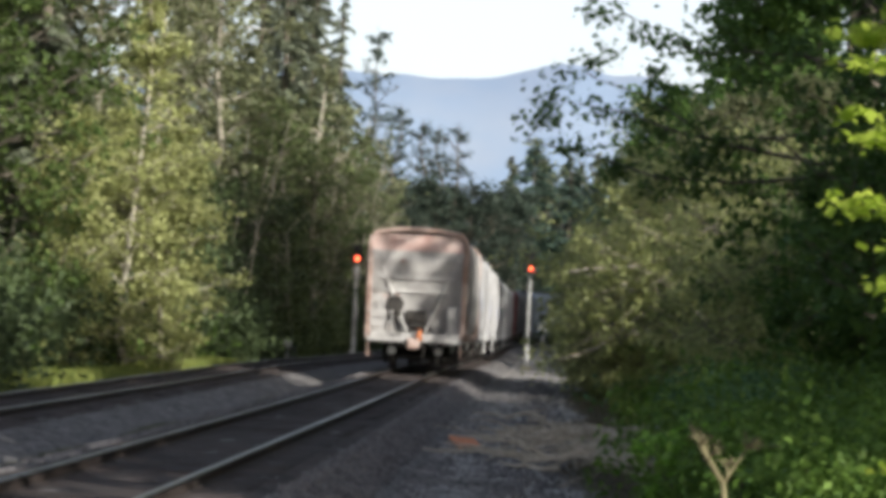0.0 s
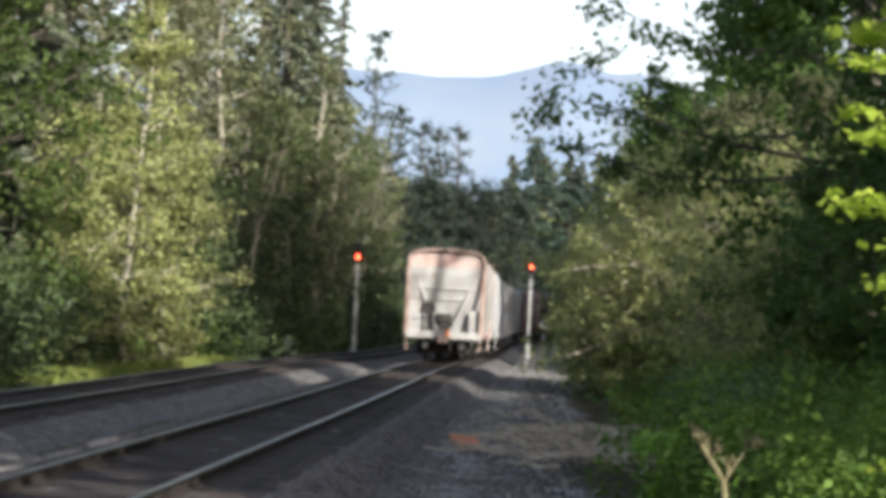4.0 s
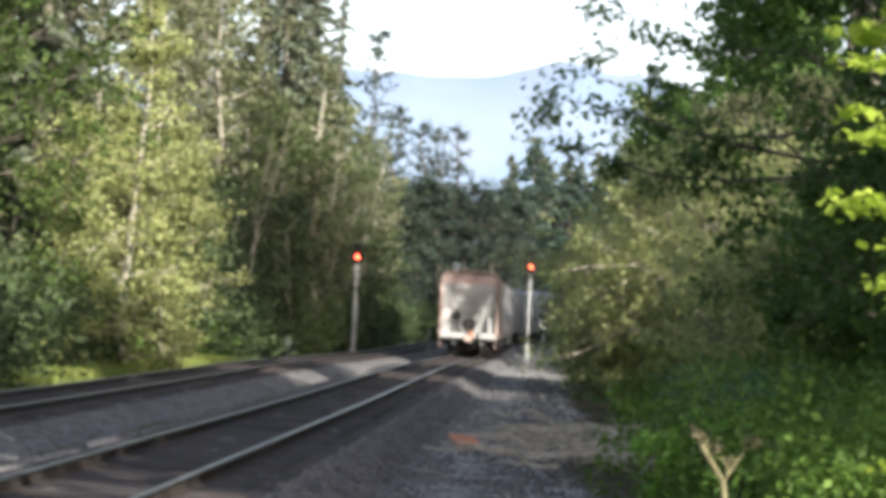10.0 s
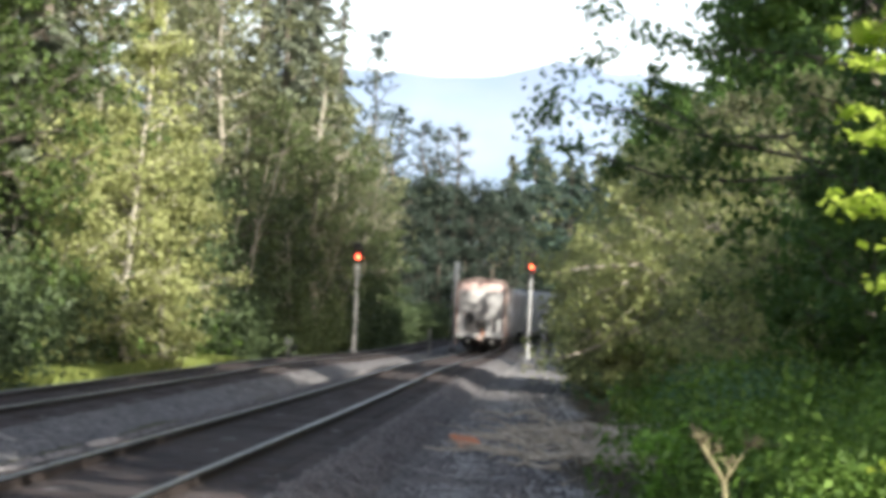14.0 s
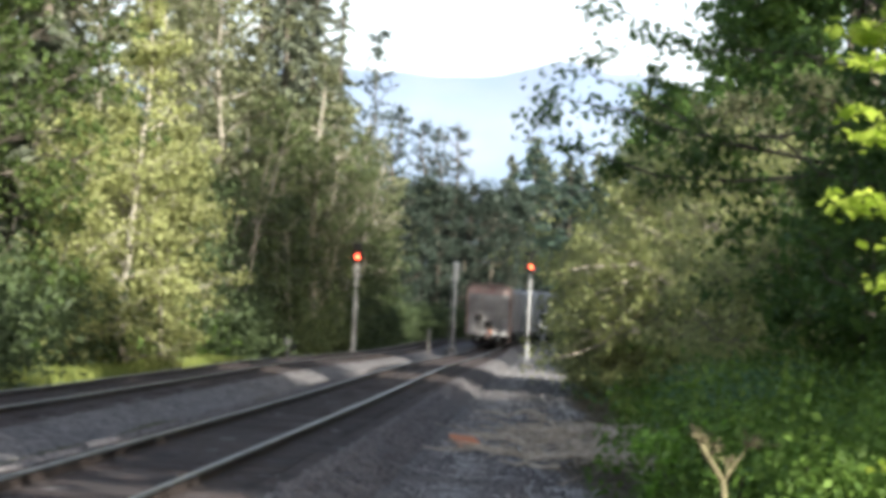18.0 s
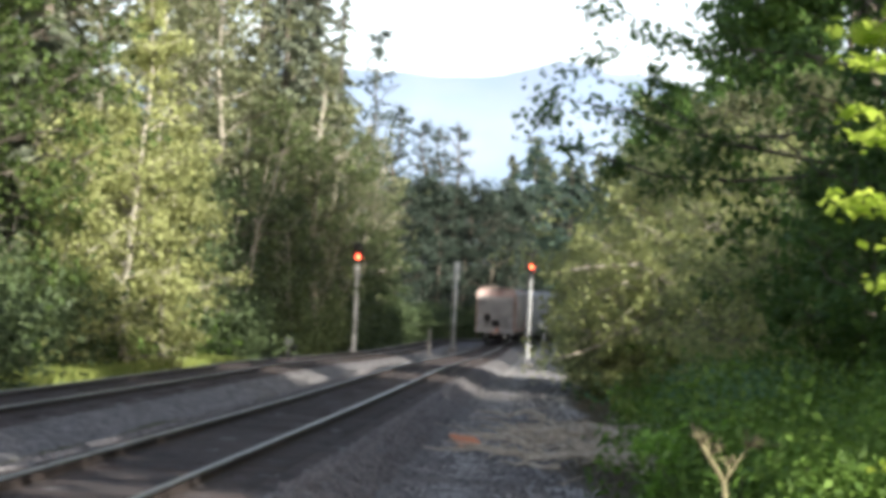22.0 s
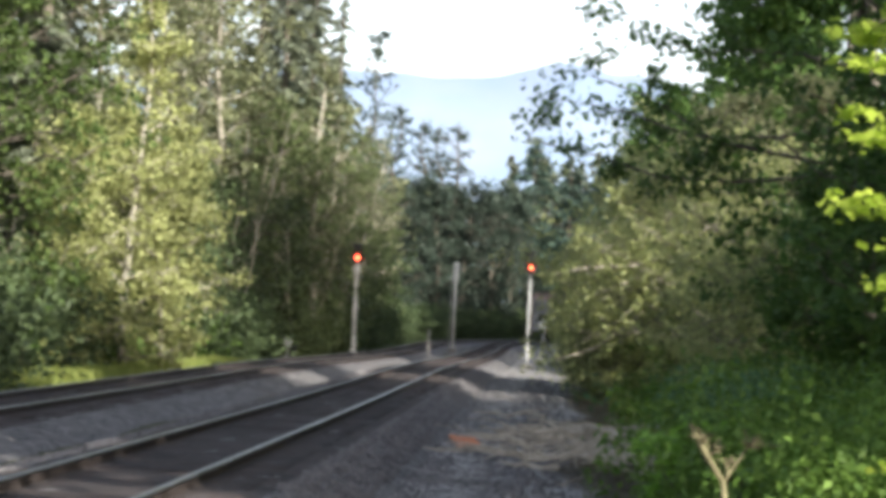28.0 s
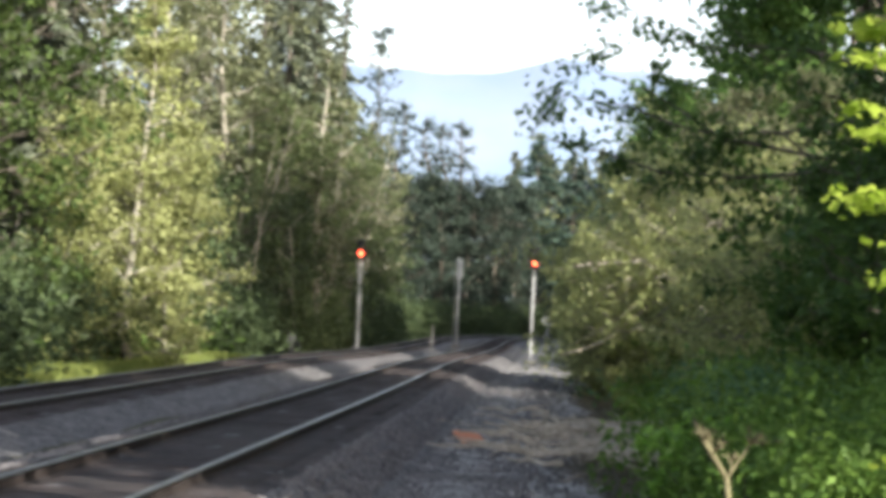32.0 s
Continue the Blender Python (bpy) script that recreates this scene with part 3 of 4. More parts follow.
def build_posts():
    signal(-4.98, 162, -0.62, 5.78, "galvanised signal mast toned as sunlit, glowing red lamp, beside the far track", paint=M_GALV_LIT)
    signal(4.68, 146, -0.62, 5.38, "galvanised signal mast, glowing red lamp, beside the path", lens_size=0.8, box=False)
    t = thing("signal_mast", "slim grey signal mast with its heads turned away between the tracks", "signal", pose(0.97, 189, -0.26))
    part("foundation", Geo().box(-0.3, 0.3, -0.3, 0.3, -0.3, 0.2, 0.03), M_CONCRETE, t)
    part("mast", Geo().tube([(0, 0, 0.1), (0, 0, 5.9)], [0.105, 0.085], 12), M_GALV_LIT, t, smooth=True)
    part("signal_housing", Geo().box(-0.2, 0.2, -0.15, 0.2, 4.6, 6.0, 0.04), M_GALV_LIT, t, "grey back of a signal head")
    part("ladder", Geo().bar((-0.28, 0.3, 0.1), (-0.28, 0.25, 5.0), 0.02).bar((-0.02, 0.4, 0.1), (-0.02, 0.35, 5.0), 0.02), M_GALV_LIT, t)
    t = thing("marker_post", "short pale marker post beside the far track", "post", pose(-0.65, 186, -0.05))
    part("post", Geo().box(-0.09, 0.09, -0.06, 0.06, -0.6, 1.15, 0.01), M_CONCRETE, t)
    part("base_plate", Geo().box(-0.16, 0.16, -0.14, 0.14, -0.6, -0.4, 0.02), M_CONCRETE, t)
    t = thing("trackside_box", "small pale equipment box on a short post in the grass", "equipment box", pose(-7.05, 130, -0.55))
    part("post", Geo().tube([(0, 0, -0.2), (0, 0, 0.6)], 0.09, 8), M_GALV, t)
    part("box", Geo().box(-0.18, 0.18, -0.15, 0.15, 0.62, 1.10, 0.04), M_GALV, t)
    part("battery_case", Geo().box(0.14, 0.42, -0.2, 0.2, -0.1, 0.75, 0.03), M_BLACK, t, "dark case beside the post")
    t = thing("round_sign", "white round sign on a short grey post beside the path", "sign", pose(7.15, 190, -0.3))
    part("post", Geo().tube([(0, 0, -0.2), (0, 0, 1.8)], 0.14, 8), M_GALV, t)
    part("disc", Geo().disc((0, -0.15, 2.1), (0, 1, 0), 0.34, 0.05, 24), M_WHITE, t, "white enamelled disc")
    part("cap", Geo().box(-0.3, 0.25, -0.1, 0.25, 2.45, 2.85, 0.04), M_BLACK, t, "dark box above the disc")


# ---- the train ----
CAR_STEP, CAR_LONG = 17.6, 16.7
BODY = [(0.55, 0.95), (1.30, 1.12), (1.50, 1.5), (1.59, 2.1), (1.60, 2.8), (1.58, 3.4), (1.57, 3.92), (1.53, 4.20), (1.36, 4.40), (0.75, 4.49), (0.0, 4.52)]


def truck(parent, y):
    """A four-wheel truck: side frames with springs, a bolster, two wheelsets."""
    t = part("truck", Geo().box(-1.05, 1.05, -0.2, 0.2, 0.42, 0.72, 0.03), M_GRIME, parent)
    t.location = (0, y, 0)
    for sx in (-1, 1):
        g = Geo()
        x0, x1 = sorted((sx * 0.93, sx * 1.08))
        for a, b, c, d in (((-1.1, 0.42), (-0.75, 0.72), (-0.35, 0.3), 0), ((1.1, 0.42), (0.75, 0.72), (0.35, 0.3), 0)):
            g.add([(x, p[0], p[1] + e) for x in (x0, x1) for p in (a, b, c) for e in (-0.09, 0.09)],
                  [(0, 1, 3, 2), (2, 3, 5, 4), (6, 8, 9, 7), (8, 10, 11, 9), (1, 7, 9, 3), (3, 9, 11, 5), (0, 2, 8, 6), (2, 4, 10, 8), (0, 6, 7, 1)])
        g.box(x0, x1, -0.8, 0.8, 0.66, 0.82, 0.02).box(x0, x1, -0.4, 0.4, 0.2, 0.34, 0.02)
        for yy in (-0.2, 0, 0.2):
            g.tube([(sx * 1.0, yy, 0.32), (sx * 1.0, yy, 0.66)], 0.07, 8)
        part("side_frame", g, M_GRIME, t)
        for sy in (-1, 1):
            # added white disc, a painted glint of the wheel tread
            part("tread_glint", Geo().disc((sx * 0.76, sy * 1.42, 0.63), (0, 1, 0), 0.14, 0.08, 16), M_TREAD_GLINT, t, "white disc for the glint of a wheel tread")
    for yy in (-0.88, 0.88):
        w = Geo()
        for sx in (-1, 1):
            rings = [[(sx * x, r * math.cos(b), r * math.sin(b)) for b in (2 * math.pi * j / 28 for j in range(28))] for x, r in ((0.69, 0.1), (0.69, 0.46), (0.72, 0.46), (0.73, 0.43), (0.83, 0.42), (0.83, 0.36), (0.78, 0.34), (0.78, 0.16), (0.86, 0.13))]
            w.loft(rings)
        w.tube([(-1.1, 0, 0), (1.1, 0, 0)], 0.08, 10)
        ws = part("wheelset", w, M_WHEEL, t, "dark steel wheels with bright rims")
        ws.location = (0, yy, 0.425)
    return t


def hopper(label, paint, trim, detail=True):
    """A covered hopper car with bulging sides, open end platforms with sloping end sheets, roof hatches and a running board."""
    c = thing("hopper_car", label, "railway car", group="cars of the freight train")
    half = CAR_LONG / 2
    inner = half - 1.28
    ring = [(x, z) for x, z in BODY] + [(-x, z) for x, z in BODY[-2::-1]]
    # curved body, full length at the top, cut back below by the sloping end sheets
    g = Geo()
    ys = np.linspace(-inner, inner, 14)
    g.loft([[(x, y, z) for x, z in ring] for y in ys], False, True)
    part("body", g, paint, c, smooth=True)
    # vertical weld ribs along both sides
    for y in np.linspace(-inner + 0.05, inner - 0.05, 5):
        for sx in (-1, 1):
            part("side_rib", Geo().tube([(sx * (x + 0.03), y, z) for x, z in BODY[1:8]], 0.036, 4), paint, c)
    roof = Geo()
    roof.box(-0.34, 0.34, -half + 0.1, half - 0.1, 4.60, 4.64)
    for y in np.arange(-half + 0.6, half - 0.5, 1.5):
        roof.box(-0.3, 0.3, y - 0.03, y + 0.03, 4.46, 4.60)
    part("running_board", roof, M_GALV, c, "grated roof walkway")
    for y in np.arange(-inner + 1.0, inner - 0.5, 2.6):
        part("hatch", Geo().box(-0.95, -0.42, y, y + 1.9, 4.34, 4.56, 0.03), paint, c)
    part("centre_sill", Geo().box(-0.33, 0.33, -half, half, 0.72, 1.02, 0.02), M_GRIME, c)
    for sx in (-1, 1):
        part("side_sill", Geo().box(*sorted((sx * 1.42, sx * 1.54)), -half, half, 0.98, 1.22, 0.02), trim, c)
    for y in (-3.6, 0, 3.6):
        bay = Geo().loft([[(-1.25, y - 1.7, 1.1), (1.25, y - 1.7, 1.1), (1.25, y + 1.7, 1.1), (-1.25, y + 1.7, 1.1)],
                          [(-0.45, y - 0.5, 0.36), (0.45, y - 0.5, 0.36), (0.45, y + 0.5, 0.36), (-0.45, y + 0.5, 0.36)]])
        part("hopper_bay", bay, paint, c)
    for e in (-1, 1):
        y0 = e * half
        # upper end wall, sloping sheet and its stiffeners
        prof = [(x, z) for x, z in ring if z > 3.0]
        sheet = Geo()
        yy = y0 - e * 0.12
        sheet.add([(-1.5, yy - e * 0.02, 3.55), (1.5, yy - e * 0.02, 3.55), (1.5, yy, 3.85), (-1.5, yy, 3.85)], [(0, 1, 2, 3)])
        upper = Geo().add([(-1.5, yy, 3.85), (1.5, yy, 3.85), (1.48, yy, 4.15), (1.32, yy, 4.38), (-1.32, yy, 4.38), (-1.48, yy, 4.15)], [(0, 1, 2, 3, 4, 5)])
        part("end_wall", upper, M_HOP_PINK if trim is M_HOP_RUST else paint, c, "faded reddish upper end wall" if trim is M_HOP_RUST else "")
        sheet.add([(-1.5, yy - e * 0.02, 3.55), (1.5, yy - e * 0.02, 3.55), (0.62, y0 - e * 0.85, 1.2), (-0.62, y0 - e * 0.85, 1.2)], [(0, 1, 2, 3)])
        for sx in (-1, 1):
            sheet.add([(sx * 1.5, yy - e * 0.02, 3.55), (sx * 0.62, y0 - e * 0.85, 1.2), (sx * 1.45, y0 - e * 0.95, 1.2), (sx * 1.6, y0 - e * 0.7, 3.0)], [(0, 1, 2), (0, 2, 3)])
        part("end_slope_sheet", sheet, paint, c)
        # end roof arch and sides of the hood
        arch = Geo()
        top = [(x, z + 0.03) for x, z in ring if z > 3.3]
        arch.loft([[(x, y0 - e * d, z) for x, z in top] for d in (0.0, 1.3)], False, False)
        part("end_roof", arch, paint, c, smooth=True)
        part("roof_edge", Geo().tube([(x, y0 - e * 0.02, z) for x, z in top], 0.075, 6), trim, c, "rust-stained rounded roof edge")
        for z, w in ((3.0, 1.22), (2.55, 1.02)):
            t = (3.55 - z) / 2.35
            part("sheet_rib", Geo().box(-w, w, yy - e * 0.73 * t - 0.05, yy - e * 0.73 * t + 0.06, z - 0.05, z + 0.05), paint, c)
        for sx in (-1, 1):
            part("corner_post", Geo().box(*sorted((sx * 1.46, sx * 1.60)), *sorted((y0 - e * 0.02, y0 - e * 0.16)), 1.0, 3.75, 0.015), trim, c, "rust-stained corner post")
            part("diagonal_brace", Geo().tube([(sx * 1.33, y0 - e * 0.2, 3.72), (sx * 0.30, y0 - e * 0.55, 1.25)], 0.065, 6), paint, c)
            lad = Geo()
            for k in range(7):
                lad.bar((sx * 1.64, y0 - e * 0.2, 1.2 + 0.42 * k), (sx * 1.64, y0 - e * 0.62, 1.2 + 0.42 * k), 0.018)
            lad.bar((sx * 1.64, y0 - e * 0.62, 1.0), (sx * 1.64, y0 - e * 0.62, 3.9), 0.025)
            part("ladder", lad, trim, c)
            part("inner_post", Geo().box(*sorted((sx * 1.48, sx * 1.58)), *sorted((y0 - e * 1.12, y0 - e * 1.26)), 1.0, 3.6, 0.015), trim, c)
            st = Geo()
            st.bar((sx * 1.5, y0 - e * 0.1, 1.0), (sx * 1.5, y0 - e * 0.1, 0.45), 0.025).bar((sx * 1.5, y0 - e * 0.55, 1.0), (sx * 1.5, y0 - e * 0.55, 0.45), 0.025)
            st.box(*sorted((sx * 1.44, sx * 1.56)), *sorted((y0 - e * 0.08, y0 - e * 0.58)), 0.43, 0.47)
            part("step", st, trim, c)
        # lower side wing panel
        wing = Geo().box(-1.56, -0.95, *sorted((y0 - e * 0.3, y0 - e * 0.36)), 1.2, 2.45, 0.02)
        part("wing_panel", wing, paint, c)
        part("wing_panel", Geo().box(1.02, 1.56, *sorted((y0 - e * 0.3, y0 - e * 0.36)), 1.2, 2.1, 0.02), paint, c)
        part("end_sill", Geo().box(-1.56, 1.56, *sorted((y0, y0 - e * 0.3)), 0.9, 1.2, 0.03), paint, c)
        part("end_platform", Geo().box(-1.5, 1.5, *sorted((y0 - e * 0.3, y0 - e * 1.27)), 1.12, 1.18), M_GRIME, c)
        rail = Geo()
        for z in (1.55, 1.85):
            rail.tube([(-1.52, y0 + e * 0.03, z), (-0.75, y0 + e * 0.03, z)], 0.022, 6)
        rail.tube([(-0.75, y0 + e * 0.03, 1.2), (-0.75, y0 + e * 0.03, 1.9)], 0.022, 6)
        part("grab_rail", rail, paint, c)
        wheel = Geo().disc((-0.68, y0 - e * 0.2, 2.12), (0, 1, 0), 0.28, 0.05, 20).bar((-0.68, y0 - e * 0.2, 2.12), (-0.68, y0 - e * 0.5, 2.12), 0.05).box(-0.9, -0.5, *sorted((y0 - e * 0.3, y0 - e * 0.62)), 1.75, 2.35, 0.02)
        part("brake_wheel", wheel, M_GRIME, c, "dark round hand-brake wheel")
        part("brake_cylinder", Geo().tube([(-0.3, y0 - e * 0.55, 1.72), (0.3, y0 - e * 0.55, 1.72)], 0.23, 12).box(-0.2, 0.32, *sorted((y0 - e * 0.4, y0 - e * 0.9)), 1.4, 1.6, 0.03), M_GRIME, c)
        part("coupler", Geo().box(-0.14, 0.14, *sorted((y0 - e * 0.1, y0 + e * 0.35)), 0.75, 1.0, 0.03).box(-0.2, 0.2, *sorted((y0 + e * 0.3, y0 + e * 0.5)), 0.7, 1.05, 0.04), M_HOP_RUST, c, "rusty knuckle coupler")
        part("air_hose", Geo().tube([(0.3, y0 + e * 0.05, 0.85), (0.34, y0 + e * 0.2, 0.6), (0.3, y0 + e * 0.3, 0.4)], 0.03, 6), M_GRIME, c)
    truck(c, -half + 2.3)
    truck(c, half - 2.3)
    return c


def car_pose(s):
    """The pose of a car whose rear end is at s metres along the track."""
    (a, _), (b, _) = line(s + 2.3), line(s + CAR_LONG - 2.3)
    m, za, zb = (a + b) / 2, grade(s + 2.3), grade(s + CAR_LONG - 2.3)
    return pose(m.x, m.y, (za + zb) / 2, math.degrees(math.atan2(zb - za, (b - a).length)), 0, -math.degrees(math.atan2(b.x - a.x, b.y - a.y)))


START, SPEED, GAIN = 89.4, 6.02, 0.0066


def run(t):
    """Metres rolled since the start."""
    return SPEED * t + GAIN * t * t


def build_train():
    grey = hopper("worn grey covered hopper car, rust-stained, last of the train", M_HOP, M_HOP_RUST)
    back = -CAR_LONG / 2
    d = part("end_marker", Geo().box(0.08, 0.27, back - 0.42, back - 0.2, 0.95, 1.26, 0.03).tube([(0.175, back - 0.3, 1.25), (0.175, back - 0.3, 1.33)], 0.05, 8), M_ORANGE, grey, "orange end-of-train marker on the coupler")
    white = hopper("weathered white covered hopper car with bulging sides", M_HOP_WHITE, M_HOP_WHITE)
    cars = [grey, white]
    looks = {7: ("oxide-red covered hopper car", M_HOP_RED), 8: ("dark brown freight car", M_HOP_DARK), 9: ("grey-blue covered hopper car", M_HOP_BLUE)}
    for i in range(2, 13):
        if i in looks:
            label, paint = looks[i]
            cars.append(hopper(label, paint, paint))
        else:
            cars.append(copy_thing(white, Matrix.Identity(4)))
    for i, c in enumerate(cars):
        c.matrix_basis = car_pose(START + CAR_STEP * i)
    return cars


# ---- woods, bushes and distance ----
def plant(tree, rows, label, group=""):
    """Sets a built tree at the first place and copies of it at the others: (x, y, turn)."""
    rows = [r for r in rows if r[1] < 200 or track_clear(r[0], r[1], 3.4)]
    for i, (x, y, turn) in enumerate(rows):
        m = pose(x, y, ground_z(x, y), 0, 0, turn)
        ob = tree if i == 0 else copy_thing(tree, m)
        ob.matrix_basis = m
        tagged(ob, label, group=group)


def track_clear(x, y, need):
    """True where a tree may stand: away from both tracks."""
    for s in range(0, 460, 4):
        for off in (0, -5.6):
            p, _ = line(s, off)
            if (p.x - x) ** 2 + (p.y - y) ** 2 < need * need:
                return False
    return True


def left_edge(y, back):
    """A place in the wood on the far side of the tracks, back metres behind its edge."""
    p, _ = line(y, -5.6 - 3.6 - back)
    return p.x, p.y


def build_left_woods():
    rng = np.random.default_rng(11)
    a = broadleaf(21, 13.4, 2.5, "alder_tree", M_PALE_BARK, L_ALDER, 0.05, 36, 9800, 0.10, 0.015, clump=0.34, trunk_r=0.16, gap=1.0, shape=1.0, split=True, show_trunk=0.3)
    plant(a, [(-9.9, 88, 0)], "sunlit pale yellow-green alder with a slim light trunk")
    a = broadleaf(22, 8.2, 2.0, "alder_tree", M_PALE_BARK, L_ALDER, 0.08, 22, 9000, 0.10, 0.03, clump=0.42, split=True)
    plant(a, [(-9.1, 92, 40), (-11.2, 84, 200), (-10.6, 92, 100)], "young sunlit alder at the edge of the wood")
    a = broadleaf(23, 21, 2.6, "alder_tree", M_PALE_BARK, L_OLIVE, 0.3, 26, 5200, 0.15, 0.02, clump=0.5, trunk_r=0.17, show_trunk=0.45)
    plant(a, [(-9.4, 111, 0), (-12.2, 95.5, 250), (-10.9, 104, 60), (-12.0, 124, 300)], "tall alder with a bare pale trunk and thin foliage")
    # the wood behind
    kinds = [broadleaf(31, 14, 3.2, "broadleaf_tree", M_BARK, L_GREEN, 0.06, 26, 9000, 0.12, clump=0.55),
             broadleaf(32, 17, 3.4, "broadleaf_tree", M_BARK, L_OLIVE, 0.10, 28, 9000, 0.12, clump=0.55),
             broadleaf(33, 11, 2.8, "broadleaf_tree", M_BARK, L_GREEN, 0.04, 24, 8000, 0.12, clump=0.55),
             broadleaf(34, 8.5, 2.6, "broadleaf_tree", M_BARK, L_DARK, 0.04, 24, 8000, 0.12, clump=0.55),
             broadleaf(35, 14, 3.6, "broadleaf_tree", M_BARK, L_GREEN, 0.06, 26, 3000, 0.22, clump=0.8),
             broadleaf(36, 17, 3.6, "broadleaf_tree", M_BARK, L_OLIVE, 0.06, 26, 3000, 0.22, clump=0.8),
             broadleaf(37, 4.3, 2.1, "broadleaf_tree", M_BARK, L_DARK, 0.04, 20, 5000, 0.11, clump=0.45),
             broadleaf(38, 12, 3.0, "broadleaf_tree", M_BARK, L_GREEN_SHADE, 0.06, 26, 8500, 0.12, clump=0.5)]
    spots = [[] for _ in kinds]
    for y in np.arange(48, 236, 7.0):
        for back in (1.6, 6.5, 12, 19, 28):
            if back < 9 and 80 < y < 100:
                continue
            if back > 10:
                k = 4 if y > 125 else int(rng.integers(4, 6))
            elif y > 125:
                k = int(rng.choice((0, 3, 0)))
            elif y < 74 and back < 3:
                k = 6
            elif y < 84:
                k = 2 if len(spots[7]) % 3 == 2 and not spots[2] else 7
            elif y > 100:
                k = 1 if back > 3 and y < 113 else 3
            else:
                k = int(rng.integers(0, 3))
                if back < 3 and k == 1:
                    k = 2
            x, yy = left_edge(y + rng.uniform(-2.5, 2.5), back + rng.uniform(-1, 1.5))
            spots[k].append((x, yy, rng.uniform(0, 360)))
    words = ("dense green broadleaf tree at the wood's edge", "tall olive-green broadleaf tree in the wood", "low bushy green tree beside the tracks",
             "low green tree toned dark for shade beside the tracks", "green broadleaf tree deeper in the wood", "olive-green broadleaf tree deeper in the wood",
             "low bushy tree toned dark for shade beside the far track", "sunlit fresh green tree at the wood's edge")
    for k, ob in enumerate(kinds):
        plant(ob, spots[k], words[k], "trees of the wood")
    # firs that rise above
    f1, f2, f3 = conifer(41, 29, 3.6), conifer(42, 25, 3.0), conifer(43, 22.5, 6.0, n_leaves=13000, needle=0.42, taper=0.8)
    plant(f1, [(-11.0, 160, 0), (-10.0, 172, 120), (-15, 150, 60), (-20, 120, 10), (-22, 100, 220), (-8.9, 178, 40), (-10.7, 183, 310), (-13, 146, 75)], "tall dark fir with drooping boughs", "firs of the wood")
    plant(f2, [(-7.8, 190, 30), (-12.5, 186, 200), (-17, 108, 80), (-19, 88, 140), (-16, 72, 0), (-13.9, 94, 20), (-14.6, 101, 170), (-9.0, 152, 250), (-8.6, 168, 90)], "dark fir rising above the broadleaf trees", "firs of the wood")
    plant(f3, [(-9, 215, 0), (-17, 60, 100), (11.0, 322, 50), (14.5, 330, 200), (8.0, 338, 20), (18, 326, 140), (12.6, 340, 90), (16.5, 345, 300), (21, 336, 10)], "slim dark fir standing behind the bend", "firs of the wood")
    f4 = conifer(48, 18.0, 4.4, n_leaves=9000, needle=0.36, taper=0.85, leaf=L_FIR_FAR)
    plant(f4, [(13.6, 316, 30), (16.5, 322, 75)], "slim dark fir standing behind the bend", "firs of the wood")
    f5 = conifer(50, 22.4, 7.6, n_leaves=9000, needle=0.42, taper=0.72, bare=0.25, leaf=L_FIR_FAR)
    plant(f5, [(9.5, 300, 0)], "broad fir tinted blue for distance haze behind the bend", "firs of the wood")
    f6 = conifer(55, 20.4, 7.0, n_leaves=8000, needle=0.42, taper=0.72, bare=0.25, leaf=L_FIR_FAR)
    plant(f6, [(13.6, 306, 0), (17.5, 318, 100)], "broad fir tinted blue for distance haze behind the bend", "firs of the wood")
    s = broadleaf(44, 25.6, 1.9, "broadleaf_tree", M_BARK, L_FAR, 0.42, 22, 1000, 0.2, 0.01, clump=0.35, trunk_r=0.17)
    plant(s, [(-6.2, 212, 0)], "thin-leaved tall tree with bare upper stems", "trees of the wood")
    b = broadleaf(45, 17.5, 2.2, "broadleaf_tree", M_PALE_BARK, L_OLIVE, 0.25, 18, 2300, 0.15, 0.02, clump=0.4)
    plant(b, [(-6.0, 205, 200), (-7.2, 176, 300), (-6.9, 150, 20), (-5.9, 222, 100), (-5.2, 230, 10)], "thin-leaved tree with pale bare stems", "trees of the wood")
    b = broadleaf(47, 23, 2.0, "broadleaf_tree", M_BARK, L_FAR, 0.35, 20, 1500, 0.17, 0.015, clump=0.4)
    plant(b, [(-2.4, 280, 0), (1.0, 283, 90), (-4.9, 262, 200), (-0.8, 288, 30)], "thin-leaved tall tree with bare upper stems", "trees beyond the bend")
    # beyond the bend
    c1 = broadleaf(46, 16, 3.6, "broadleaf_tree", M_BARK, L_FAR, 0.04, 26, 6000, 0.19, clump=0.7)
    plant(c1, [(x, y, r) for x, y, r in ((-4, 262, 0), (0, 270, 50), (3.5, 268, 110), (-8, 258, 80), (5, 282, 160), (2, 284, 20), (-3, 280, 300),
               (-7, 285, 60), (24, 318, 10), (30, 322, 70), (-1, 298, 15), (3, 310, 75), (-6, 305, 240), (-12, 272, 33), (-10, 295, 77), (22, 330, 150), (5, 292, 310), (-2, 274, 130), (1.8, 276, 260), (0.5, 291, 40), (3.8, 300, 200), (-4.5, 292, 90), (8.3, 296, 45), (6.9, 289, 190))], "dense tree beyond the bend, toned dark and bluish for shade and haze", "trees beyond the bend")


